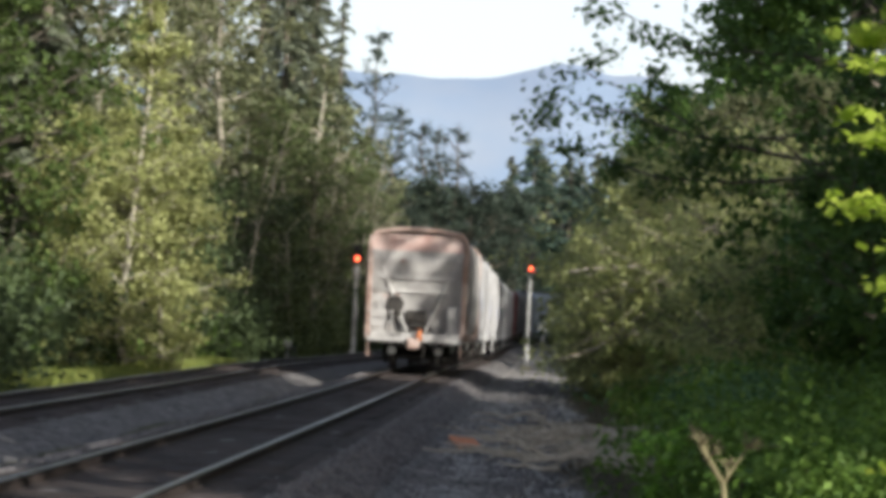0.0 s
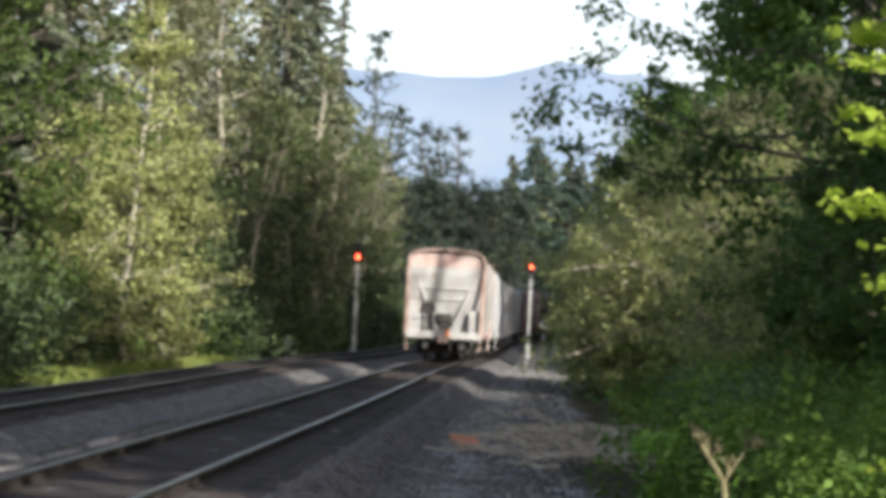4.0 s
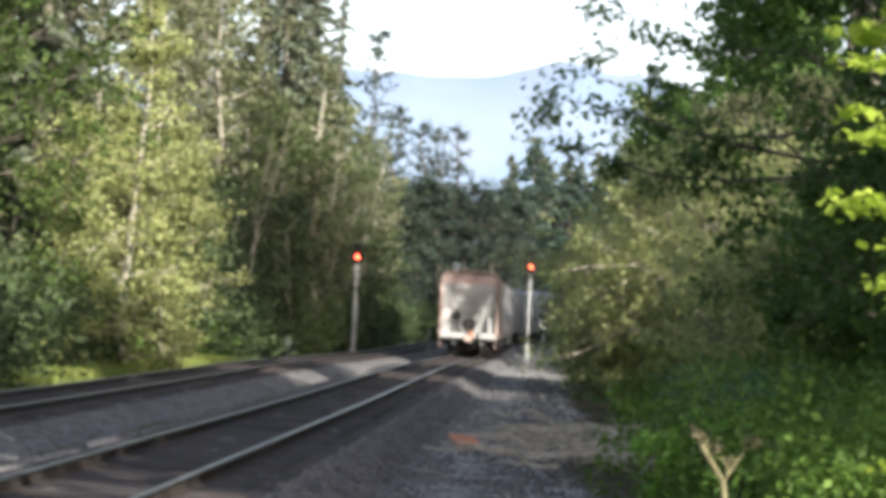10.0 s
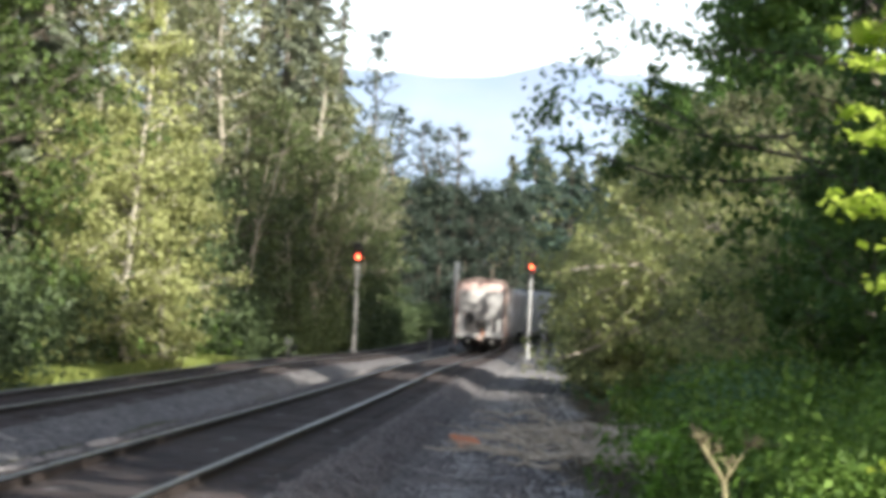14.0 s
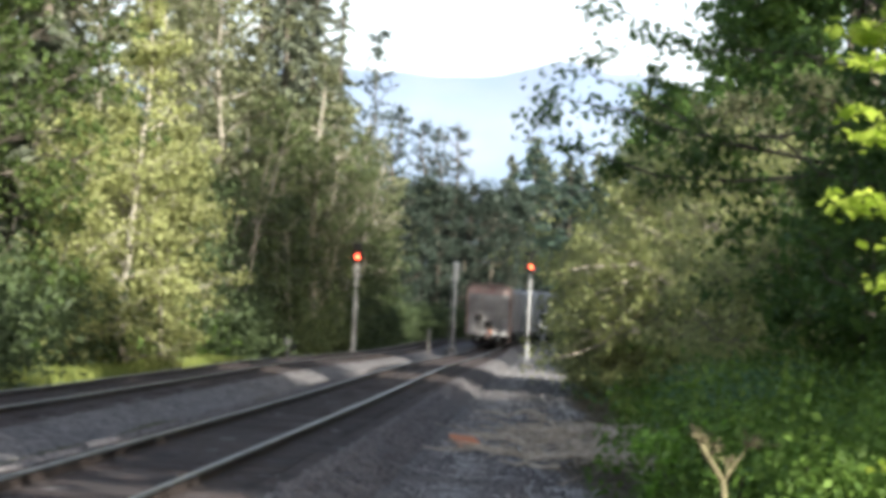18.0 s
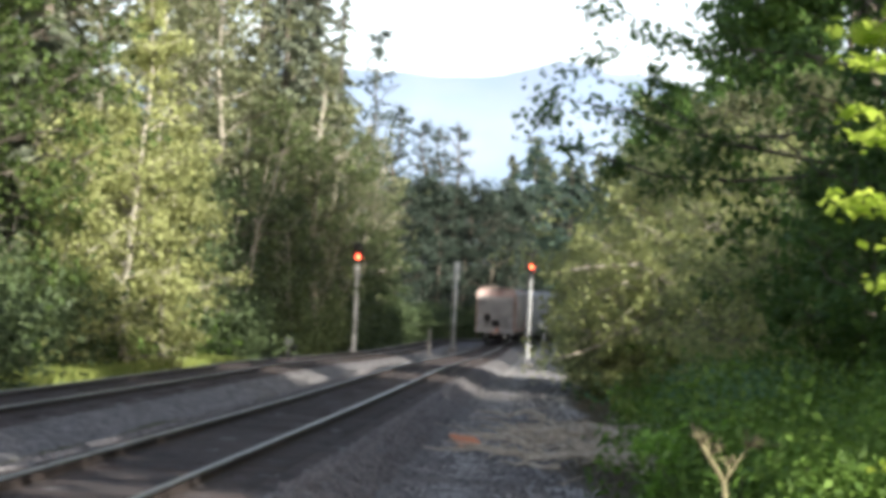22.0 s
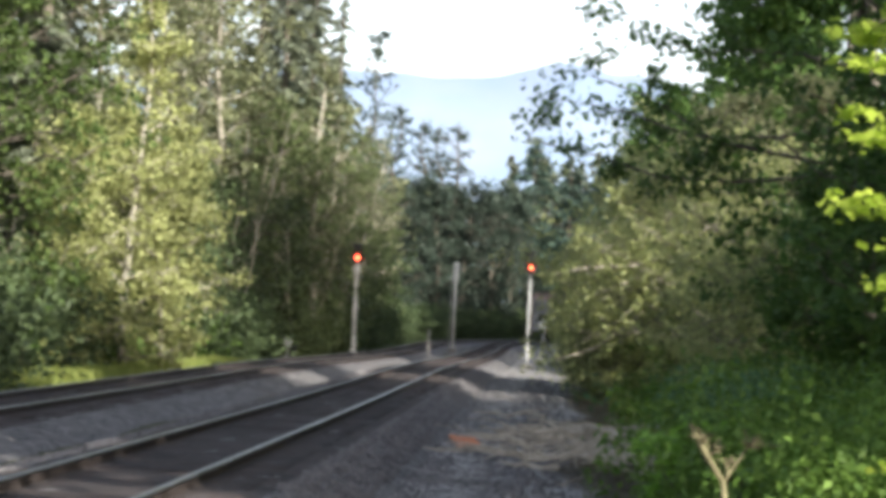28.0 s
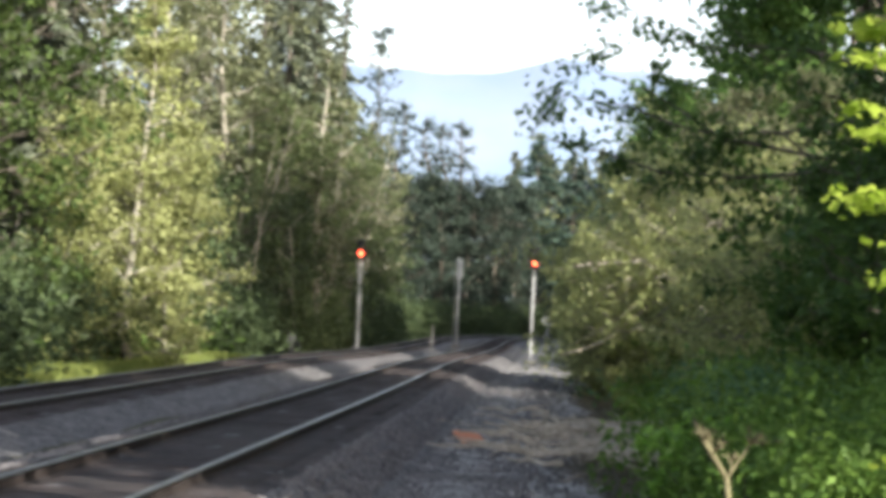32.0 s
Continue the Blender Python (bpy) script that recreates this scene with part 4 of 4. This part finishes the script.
def bare_stems(seed, rows, label):
    """A clump of pale leafless stems that spread from one foot."""
    rng = np.random.default_rng(seed)
    for x, y, height in rows:
        t = thing("bare_tree", label, "tree", pose(x, y, ground_z(x, y)))
        for i in range(5):
            tip = np.array([rng.normal() * 0.13 * height, rng.normal() * 0.08 * height, height * rng.uniform(0.75, 1.0)])
            st = wiggle(rng, (rng.normal() * 0.15, rng.normal() * 0.15, -0.2), tip, 6, 0.15)
            g = Geo().tube(st, [0.055, 0.05, 0.045, 0.04, 0.032, 0.022, 0.01], 6)
            for j in (2, 3, 4, 5):
                e = np.array(st[j]) + np.array([rng.normal() * 0.9, rng.normal() * 0.6, rng.uniform(0.5, 1.6)])
                g.tube([st[j], (np.array(st[j]) + e) / 2 + rng.normal(size=3) * 0.08, e], [0.03, 0.02, 0.008], 5)
            part("stem", g, M_PALE_BARK, t)


def build_left_understory():
    rng = np.random.default_rng(12)
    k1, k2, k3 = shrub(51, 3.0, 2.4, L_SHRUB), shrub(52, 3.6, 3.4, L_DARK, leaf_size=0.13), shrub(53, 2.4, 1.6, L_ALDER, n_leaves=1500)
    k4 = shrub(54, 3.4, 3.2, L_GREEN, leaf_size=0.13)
    r1, r2, r3, r4 = [], [], [], []
    for y in np.arange(46, 262, 2.3):
        x, yy = left_edge(y, rng.uniform(-0.4, 1.2) + (1.6 if 72 < y < 106 else 1.5 if 117 < y < 140 else 0))
        (r2 if y > 178 else r4 if y > 128 else r1 if rng.random() < 0.5 and y > 78 else r2).append((x, yy, rng.uniform(0, 360)))
        if rng.random() < 0.8:
            x, yy = left_edge(y, rng.uniform(2.5, 6))
            r2.append((x, yy, rng.uniform(0, 360)))
    for y in np.arange(78, 97, 2.5):
        x, yy = left_edge(y, rng.uniform(1.4, 2.4))
        r3.append((x, yy, rng.uniform(0, 360)))
    for s in np.arange(236, 330, 3.0):
        for off in (-9.3, -11.5, -14):
            p, _ = line(s, off + rng.uniform(-0.8, 0.3))
            r2.append((p.x, p.y, rng.uniform(0, 360)))
    plant(k1, r1, "dark green bush at the foot of the wood", "bushes along the far track")
    plant(k2, r2, "leafy green thicket at the foot of the wood", "bushes along the far track")
    plant(k4, r4, "fresh green thicket at the foot of the wood", "bushes along the far track")
    plant(k3, r3, "low sunlit yellow-green bush at the wood's edge", "bushes along the far track")


def grass(name, label, rng, n, place, height, blade=None):
    base = np.array([place(rng) for _ in range(n)])
    a = rng.uniform(0, 6.28, n)
    h = (height * rng.uniform(0.5, 1.3, n))[:, None]
    side = np.stack([np.cos(a), np.sin(a), np.zeros(n)], 1) * 0.03
    lean = rng.normal(size=(n, 3)) * np.array([0.3, 0.3, 0]) * h
    tip = base + lean + np.array([0, 0, 1.0]) * h
    return tagged(part(name, quads_mesh(name, np.stack([base - side, base + side, tip + side * 0.15, tip - side * 0.15], 1)), blade or L_GRASS), label, "grass", kind="stuff")


def build_right_side():
    rng = np.random.default_rng(13)
    limbs = (((-0.3, -2.2, 3.0), (-0.8, -3.2, 2.75), (-1.5, -3.4, 2.15), (-2.2, -3.4, 1.55), (-2.9, -3.4, 1.25), (-3.5, -3.3, 1.05)),
             ((1.4, -2.6, 4.6), (0.6, -3.4, 4.45), (-0.4, -3.6, 4.25), (-1.4, -3.6, 3.95), (-2.6, -3.5, 3.85), (-3.7, -3.3, 3.6)),
             ((0.9, -3.0, 4.0), (-0.1, -3.6, 3.95), (-0.9, -3.7, 3.75), (-1.8, -3.6, 3.35), (-2.5, -3.5, 3.0)),
             ((0.3, -2.8, 2.6), (-0.6, -3.6, 3.2), (-1.0, -3.7, 3.9)))
    w = broadleaf(61, 6.9, 3.7, "willow_tree", M_WILLOW_BARK, L_WILLOW, 0.04, 30, 11500, 0.085, 0.03, clump=0.45, shape=0.5, trunk_r=0.14, split=True, bare_limbs=limbs)
    plant(w, [(7.05, 86, 0)], "spreading grey-green willow with grey bare limbs leaning over the path")
    w = broadleaf(61, 6.9, 3.6, "willow_tree", M_WILLOW_BARK, L_WILLOW, 0.04, 30, 12000, 0.09, 0.03, clump=0.5, shape=0.5, trunk_r=0.14)
    plant(w, [(9.6, 79.5, 120), (8.9, 93, 250)], "spreading grey-green willow beside the path")
    w = broadleaf(75, 10.2, 3.4, "willow_tree", M_WILLOW_BARK, L_OLIVE, 0.05, 32, 13000, 0.095, 0.03, clump=0.45, shape=0.75, trunk_r=0.15, split=True)
    plant(w, [(10.2, 94, 30), (11.6, 88, 200)], "tall sunlit willow with loose pale foliage")
    w2 = broadleaf(62, 4.4, 2.7, "willow_tree", M_WILLOW_BARK, L_WILLOW, 0.02, 22, 6000, 0.095, 0.03, clump=0.45, shape=0.5)
    plant(w2, [(8.2, 80, 0), (8.6, 72, 90), (7.6, 96, 40), (6.9, 89, 160), (7.4, 101, 220), (8.0, 66, 10), (8.2, 104, 70), (9.5, 128, 0), (10, 138, 30)], "low bushy willow beside the path")
    w4 = broadleaf(84, 4.6, 2.6, "willow_tree", M_WILLOW_BARK, L_WILLOW, 0.02, 26, 9000, 0.085, 0.03, clump=0.42, shape=0.5)
    plant(w4, [(6.15, 91.5, 77), (6.6, 98, 130), (5.85, 87, 210), (6.2, 83.5, 300)], "pale leafy willow bush hanging over the path")
    # darker leaves than the other willows, in place of shade low down
    w3 = broadleaf(71, 3.9, 1.8, "willow_tree", M_WILLOW_BARK, L_GREEN_SHADE, 0.02, 20, 5000, 0.08, 0.03, clump=0.4, shape=0.5)
    plant(w3, [(6.3, 88.5, 0), (6.0, 94, 100), (7.9, 82, 200), (8.0, 75, 20)], "small willow bush at the path's edge")
    m1 = broadleaf(63, 14.5, 4.0, "maple_tree", M_BARK, L_MAPLE, 0.05, 30, 11000, 0.15, 0.03, clump=0.55, gap=1.0, split=True)
    m0 = broadleaf(70, 14.5, 4.0, "maple_tree", M_BARK, L_MAPLE, 0.05, 34, 20000, 0.10, 0.03, clump=0.5, split=True,
                   reach_out=((3.9, (-8.7, 4.0, 5.7)), (4.6, (-8.2, 4.0, 6.6)), (5.2, (-7.3, 4.0, 7.1)), (6.4, (-6.6, 4.0, 8.5))))
    plant(m0, [(10.4, 56, 0)], "large maple with long leafy boughs reaching over the path")
    plant(m1, [(15.8, 53, 100)], "large dark green maple with layered foliage")
    m2 = broadleaf(64, 10, 3.2, "maple_tree", M_BARK, L_MAPLE, 0.03, 28, 7500, 0.13, 0.03, clump=0.5, gap=1.1)
    plant(m2, [(9.3, 45.5, 0), (9.9, 50, 140), (15.5, 92, 80), (13.2, 141, 20), (12.5, 146, 90), (13.5, 165, 0)], "dense dark green maple beside the path")
    low = broadleaf(77, 5.4, 2.3, "maple_tree", M_BARK, L_MAPLE, 0.03, 24, 8000, 0.11, 0.03, clump=0.45, shape=0.5)
    plant(low, [(9.2, 60, 0), (9.9, 66, 200), (10.6, 71, 300)], "low dark green maple beside the path")
    boughs = [(4.2, (-1.15, -0.2, 4.85)), (3.8, (-1.3, 0.1, 4.4)), (3.5, (-1.12, -0.2, 4.05)), (3.3, (-0.95, 0.2, 3.74)), (3.0, (-1.1, -0.1, 3.46)), (2.6, (-1.15, 0.1, 3.08)), (2.3, (-1.1, -0.1, 2.74)), (2.1, (-0.95, 0.2, 2.5)), (0.8, (-0.88, 0.1, 1.15))]
    y = fan_maple(65, 5.4, boughs, 3000, 0.054)
    plant(y, [(4.42, 20.0, 0)], "young maple with bright yellow-green sunlit leaves in layered sprays")
    # second crown added just above the view to shade the near rails
    y = fan_maple(82, 5.6, [(4.2, (-0.8, 0.0, 4.7)), (4.4, (-0.6, 0.5, 5.0)), (4.5, (-1.0, -0.3, 5.2)), (4.3, (-0.5, -0.6, 4.9))], 1400, 0.06)
    plant(y, [(4.6, 22.4, 0)], "young maple with bright yellow-green sunlit leaves in layered sprays")
    s1 = shrub(66, 2.2, 1.9, L_SHRUB, n_leaves=4600, leaf_size=0.066)
    plant(s1, [(4.6, 33, 0), (5.4, 37, 70), (6.0, 42, 140), (5.0, 41, 200), (6.6, 48, 20), (5.6, 50, 300), (6.4, 56, 90), (5.7, 30, 50), (4.2, 29, 10), (5.3, 60, 0), (6.2, 34, 120), (7.2, 40, 10), (3.9, 36.5, 33), (4.3, 26.5, 80), (3.6, 31.0, 250), (5.9, 45, 15), (6.9, 52, 200)],
          "dark green leafy bush on the bank", "bushes on the bank")
    s2 = shrub(67, 2.4, 1.7, L_TEAL, n_leaves=4500, leaf_size=0.055)
    plant(s2, [(4.9, 43.5, 0), (5.5, 46, 100), (4.6, 39, 200)], "bluish-green fine-leaved bush on the bank", "bushes on the bank")
    s3 = shrub(68, 1.0, 1.5, L_FRESH, n_leaves=1500, leaf_size=0.07, stems=6)
    plant(s3, [(3.15, 34.0, 0), (5.2, 33.0, 0)], "fresh green young bush beside the path", "bushes on the bank")
    s4 = shrub(72, 0.55, 0.85, L_BRIGHT, n_leaves=520, leaf_size=0.035, stems=6)
    plant(s4, [(2.98, 22.4, 0), (3.62, 23.6, 90)], "small fresh green sapling in the near grass", "bushes on the bank")
    # mostly out of view to the right and behind: trees added to cast shade
    tall = broadleaf(69, 22, 4.6, "maple_tree", M_BARK, L_MAPLE, 0.05, 34, 6500, 0.30, 0.02, clump=0.9)
    plant(tall, [(22, 250, 0), (19.5, 231, 20), (21.5, 238.5, 200), (17.8, 224, 100), (28, 262, 40), (36, 270, 90), (30, 245, 120), (40, 256, 10), (23, 186, 70), (26, 198, 110), (26, 226, 60), (20, 160, 200), (25, 238, 310), (7.5, 3, 50), (10, -6, 0), (16.5, 146, 120), (21, 180, 300), (24, 192, 30), (24, 205, 90), (28, 216, 140), (32, 150, 90), (34, 168, 10),
                 (33, 230, 70), (40, 212, 0), (38, 190, 60), (27, 147, 10), (13.5, 42, 0), (17, 38, 40)], "tall dark green maple added beside the path to cast shade", "tall trees beside the path")

    # high crowns out of view, added to darken the train and near ground
    high = broadleaf(73, 20.2, 4.6, "maple_tree", M_BARK, L_MAPLE, 0.80, 30, 6500, 0.32, 0.02, clump=0.9)
    plant(high, [(21, 126, 170), (22, 12.8, 15), (18, 18, 0), (18, 13, 90), (19, 24, 30), (16, 47, 50)], "unseen shade-casting tall maple with a high crown above a bare trunk", "tall trees beside the path")

    # fir crowns out of view, added to shade the train farther on
    firs = conifer(49, 29, 5.2, "fir_tree", n_leaves=6000, bare=0.69, needle=0.5)
    plant(firs, [(26.5, 153, 200), (28, 156.5, 250), (30.5, 171.5, 300), (31, 176, 20), (33, 185, 70), (34.5, 194, 120), (36, 204, 0)],
          "unseen shade-casting fir, very tall, with a high dark crown", "tall trees beside the path")
    # crowns out of view, added to keep sun off the near track
    mid = broadleaf(74, 16, 3.6, "maple_tree", M_BARK, L_MAPLE, 0.36, 26, 5500, 0.22, 0.02, clump=0.7)
    plant(mid, [(8.2, 17, 70), (14.2, 14.5, 250), (14, 19.7, 100), (18.6, 16.6, 40), (8.6, 29, 0), (9.6, 34.5, 60), (16, 25.5, 80), (13.5, 31, 90), (14, 27, 0), (11.5, 40, 150)], "unseen shade-casting maple with a high crown above a bare trunk", "tall trees beside the path")

    # thin crowns out of view, added to dapple the train's tail
    lone = broadleaf(78, 19.5, 3.4, "maple_tree", M_BARK, L_MAPLE, 0.70, 22, 1900, 0.24, 0.02, clump=0.7)
    plant(lone, [(15, 67.5, 0), (15.5, 73, 90), (10, 20, 200)], "unseen shade-casting slender maple with a high crown above a bare trunk", "tall trees beside the path")

    # crowns above the view, added to shade the foot of the left wood
    tower = broadleaf(85, 27.5, 4.8, "maple_tree", M_BARK, L_MAPLE, 0.78, 26, 6000, 0.32, 0.01, clump=0.9)
    plant(tower, [(15.8, 80, 0), (16.2, 87, 50), (16.6, 94, 100), (17, 101, 150), (17.4, 108, 200), (17.8, 115, 250), (18.6, 129, 20), (19.4, 137, 70), (21, 150, 110), (22, 160, 160), (23, 170, 210)],
          "added shade-casting maple, very tall, with a high crown above a bare trunk", "tall trees beside the path")

    def edge(r):
        p, _ = line(r.uniform(48, 130), r.uniform(6.2, 8.4))
        return p.x, p.y, ground_z(p.x, p.y)
    grass("bank_grass", "rough green grass along the path", rng, 12000, edge, 0.4)

    def litter(r):
        p, _ = line(27 + 68 * r.random() ** 1.4, min(7.4, max(3.0, 5.7 + 0.9 * r.normal())))
        return p.x, p.y, ground_z(p.x, p.y)
    spots = np.array([litter(rng) for _ in range(36000)]) + np.array([0, 0, 0.02])
    tagged(part("leaf_litter", quads_mesh("leaf_litter", leaves(rng, spots, 0.035, 0.9)), L_STRAW), "dry brown leaf litter at the path's edge", "litter", kind="stuff")

    def strip(r):
        s = 62 + 54 * r.random() ** 0.8
        p, _ = line(s, -5.6 - r.uniform(2.3, 4.4))
        return p.x, p.y, ground_z(p.x, p.y) - 0.02
    grass("verge_grass", "sunlit yellow-green grass beside the far track", rng, 30000, strip, 0.36)


def build_debris():
    rng = np.random.default_rng(14)
    # dead branches lying on the bank
    for i in range(60):
        s, u = rng.uniform(38, 58), rng.uniform(4.2, 6.9)
        p, _ = line(s, u)
        a, ln = rng.normal(2.7, 0.5), rng.uniform(0.6, 2.2)
        z = ground_z(p.x, p.y) + 0.1 + rng.uniform(0, 0.35)
        q = (p.x + math.cos(a) * ln, p.y + math.sin(a) * ln, z - rng.uniform(-0.25, 0.3))
        pts = wiggle(rng, (p.x, p.y, z), q, 4, 0.06)
        r = rng.uniform(0.016, 0.045)
        t = thing("fallen_branch", "bleached dead branch lying on the bank", "branch", group="dead branches")
        part("stem", Geo().tube(pts, [r, r * 0.9, r * 0.75, r * 0.55, r * 0.3], 6), M_DEADWOOD, t)
        for j in (1, 2, 3):
            e = np.array(pts[j]) + rng.normal(size=3) * np.array([0.3, 0.3, 0.15])
            part("twig", Geo().tube([pts[j], e], [r * 0.5, r * 0.2], 5), M_DEADWOOD, t)
    for pts, r in ((((2.4, 50.6, -0.5), (3.0, 50.2, -0.4), (3.6, 49.3, -0.25), (4.16, 48.0, -0.04), (4.5, 47.4, 0.1)), 0.05),
                   (((1.75, 52.5, -0.5), (1.95, 51.8, -0.25), (2.05, 51.4, 0.05)), 0.03), (((2.2, 47.5, -0.5), (2.9, 47.2, -0.4), (3.5, 47.6, -0.42), (4.1, 47.9, -0.38)), 0.042)):
        t = thing("fallen_branch", "long bleached dead branch lying on the bank", "branch", group="dead branches")
        n = len(pts)
        part("stem", Geo().tube(pts, [r * (1 - 0.7 * i / n) for i in range(n)], 7), M_DEADWOOD, t, smooth=True)
        for p in pts[1:-1]:
            e = np.array(p) + rng.normal(size=3) * np.array([0.4, 0.3, 0.2]) + np.array([0, 0, 0.15])
            part("twig", Geo().tube([p, e], [r * 0.4, r * 0.15], 5), M_DEADWOOD, t)
    # dry umbel stalk near the camera
    t = thing("dead_stalk", "dry forked straw-coloured plant stalk with spent flower heads", "plant")
    base = Vector((2.37, 22.0, -0.5))
    part("stem", Geo().tube([base, (2.345, 22, 0.1), (2.33, 22, 0.35), (2.31, 22, 0.52)], [0.034, 0.03, 0.027, 0.025], 8), M_STALK, t, smooth=True)
    part("branch", Geo().tube([(2.31, 22, 0.50), (2.22, 22.01, 0.64), (2.14, 22, 0.76), (2.08, 21.99, 0.86), (2.03, 22, 0.955)], [0.025, 0.024, 0.026, 0.022, 0.015], 7), M_STALK, t, smooth=True)
    part("branch", Geo().tube([(2.315, 22, 0.50), (2.36, 22.01, 0.58), (2.41, 22, 0.66), (2.50, 22, 0.80)], [0.018, 0.015, 0.012, 0.009], 7), M_STALK, t, smooth=True)
    part("side_branch", Geo().tube([(2.325, 22, 0.50), (2.345, 21.99, 0.58), (2.335, 22, 0.64)], [0.012, 0.010, 0.008], 6), M_STALK, t, smooth=True)
    heads = (((2.13, 22, 0.77), (2.13, 22, 0.85), 30, 0.07), ((2.20, 22, 0.70), (2.24, 22, 0.77), 26, 0.06), ((2.335, 22, 0.62), (2.33, 22, 0.68), 16, 0.045), ((2.49, 22, 0.78), (2.535, 22, 0.83), 30, 0.075))
    for foot, c, n, rr in heads:
        head = Geo()
        for i in range(n):
            e = Vector(c) + Vector((rng.normal() * rr * 0.75, rng.normal() * rr * 0.75, rng.normal() * rr * 0.4))
            head.tube([Vector(foot), (Vector(foot) + e) / 2 + Vector((0, 0, 0.012)), e], [0.004, 0.004, 0.006], 4)
            head.disc(e, (rng.normal() * 0.4, rng.normal() * 0.4, 1), 0.012, 0.010, 6)
        part("flower_head", head, M_STALK, t)
    # an orange painted piece of board by the ballast
    p, a = line(48.6, 2.95)
    t = thing("orange_board", "faded orange painted board lying on the gravel", "board", pose(p.x, p.y, -0.43, 9, 2, 12))
    part("board", Geo().box(-0.22, 0.22, -0.5, 0.5, -0.02, 0.035, 0.01), M_ORANGE_DULL, t)
    part("board", Geo().box(-0.20, 0.12, -1.5, -0.7, -0.02, 0.03, 0.01), M_ORANGE_DULL, t)


def backdrop_mat():
    m = bpy.data.materials.new("haze_glow_mountain")
    m.use_nodes = True
    nt = m.node_tree
    b = nt.nodes["Principled BSDF"]
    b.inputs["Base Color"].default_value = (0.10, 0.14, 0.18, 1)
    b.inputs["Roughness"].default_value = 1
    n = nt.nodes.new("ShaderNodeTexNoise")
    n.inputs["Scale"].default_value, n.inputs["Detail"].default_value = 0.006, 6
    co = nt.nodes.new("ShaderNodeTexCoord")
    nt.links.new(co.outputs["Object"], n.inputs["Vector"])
    # distance haze painted as a pale blue glow with paler patches
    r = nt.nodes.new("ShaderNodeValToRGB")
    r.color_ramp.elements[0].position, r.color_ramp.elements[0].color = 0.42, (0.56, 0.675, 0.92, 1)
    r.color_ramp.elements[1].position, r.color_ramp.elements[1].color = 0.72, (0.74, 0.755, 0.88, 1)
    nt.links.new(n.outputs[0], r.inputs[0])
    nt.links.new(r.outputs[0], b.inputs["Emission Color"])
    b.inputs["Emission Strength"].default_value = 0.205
    return m


def build_mountain():
    far = 4600.0
    ridge = [(-2200, 330), (-1200, 300), (-500, 395), (-160, 412), (-80, 410), (-25, 408), (45, 410), (105, 422), (150, 436), (190, 444), (225, 437), (265, 428), (315, 430), (365, 417), (430, 400), (600, 350), (1200, 280), (2200, 250)]
    xs = np.linspace(-2200, 2200, 221)
    rings = []
    for h, dy in ((-0.1, -900), (0.35, -500), (0.75, -200), (1.0, 0), (0.6, 500)):
        ring = []
        for x in xs:
            z = float(np.interp(x, [p[0] for p in ridge], [p[1] for p in ridge])) + 5 * noise.noise((x * 0.02, h * 3, 0)) + 25 * noise.noise((x * 0.006, h * 4, 2)) * (1 - h)
            ring.append((x, far + dy + 120 * noise.noise((x * 0.004, h * 3, 7)) * (1 - h), z * h))
        rings.append(ring)
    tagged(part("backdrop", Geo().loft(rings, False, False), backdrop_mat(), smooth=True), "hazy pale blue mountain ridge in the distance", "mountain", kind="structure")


build_mountain()
build_ground()
track_near = build_track("near railway track with polished rails on dark wooden ties", 0.0, 0.0)
track_far = build_track("far railway track with polished rails on dark wooden ties", -5.6, -0.15)
build_posts()
cars = build_train()
build_left_woods()
build_left_understory()
bare_stems(81, [(-7.0, 152, 13.5), (-6.8, 163, 14.5), (-7.6, 141, 11.0), (-6.0, 176, 14.0), (-9.2, 120, 12.0)], "clump of pale bare stems at the wood's edge")
build_right_side()
build_debris()
stones("loose_ballast", "loose grey crushed stone on the ballast shoulder", np.random.default_rng(8), 26000, (20, 115), (-4.0, 5.6),
       lambda u: -0.17 if abs(u) < 1.2 else (-0.5 - 0.09 * max(0.0, u - 4.2) if u > 2.3 else (-0.22 - 0.38 * (abs(u) - 1.75) / 1.0 if abs(u) > 1.75 else -0.2)), 0.045, M_STONE)
build_ties(track_near, 0.0, 0.0)
build_ties(track_far, -5.6, -0.15)


def motions():
    """The train rolls away at an even pace; wheels turn with it."""
    for i, c in enumerate(cars):
        walk(c, [(t, car_pose(START + CAR_STEP * i + run(t))) for t in range(33)])
    for c in cars[:2]:
        for tr in [o for o in c.children if o.name.startswith("truck")]:
            for w in tr.children:
                if w.name.startswith("wheelset"):
                    y, z = w.location.y, w.location.z
                    walk(w, [(k / 15, pose(0, y, z, -math.degrees(run(k / 15) / 0.425), 0, 0)) for k in range(481)])


motions()
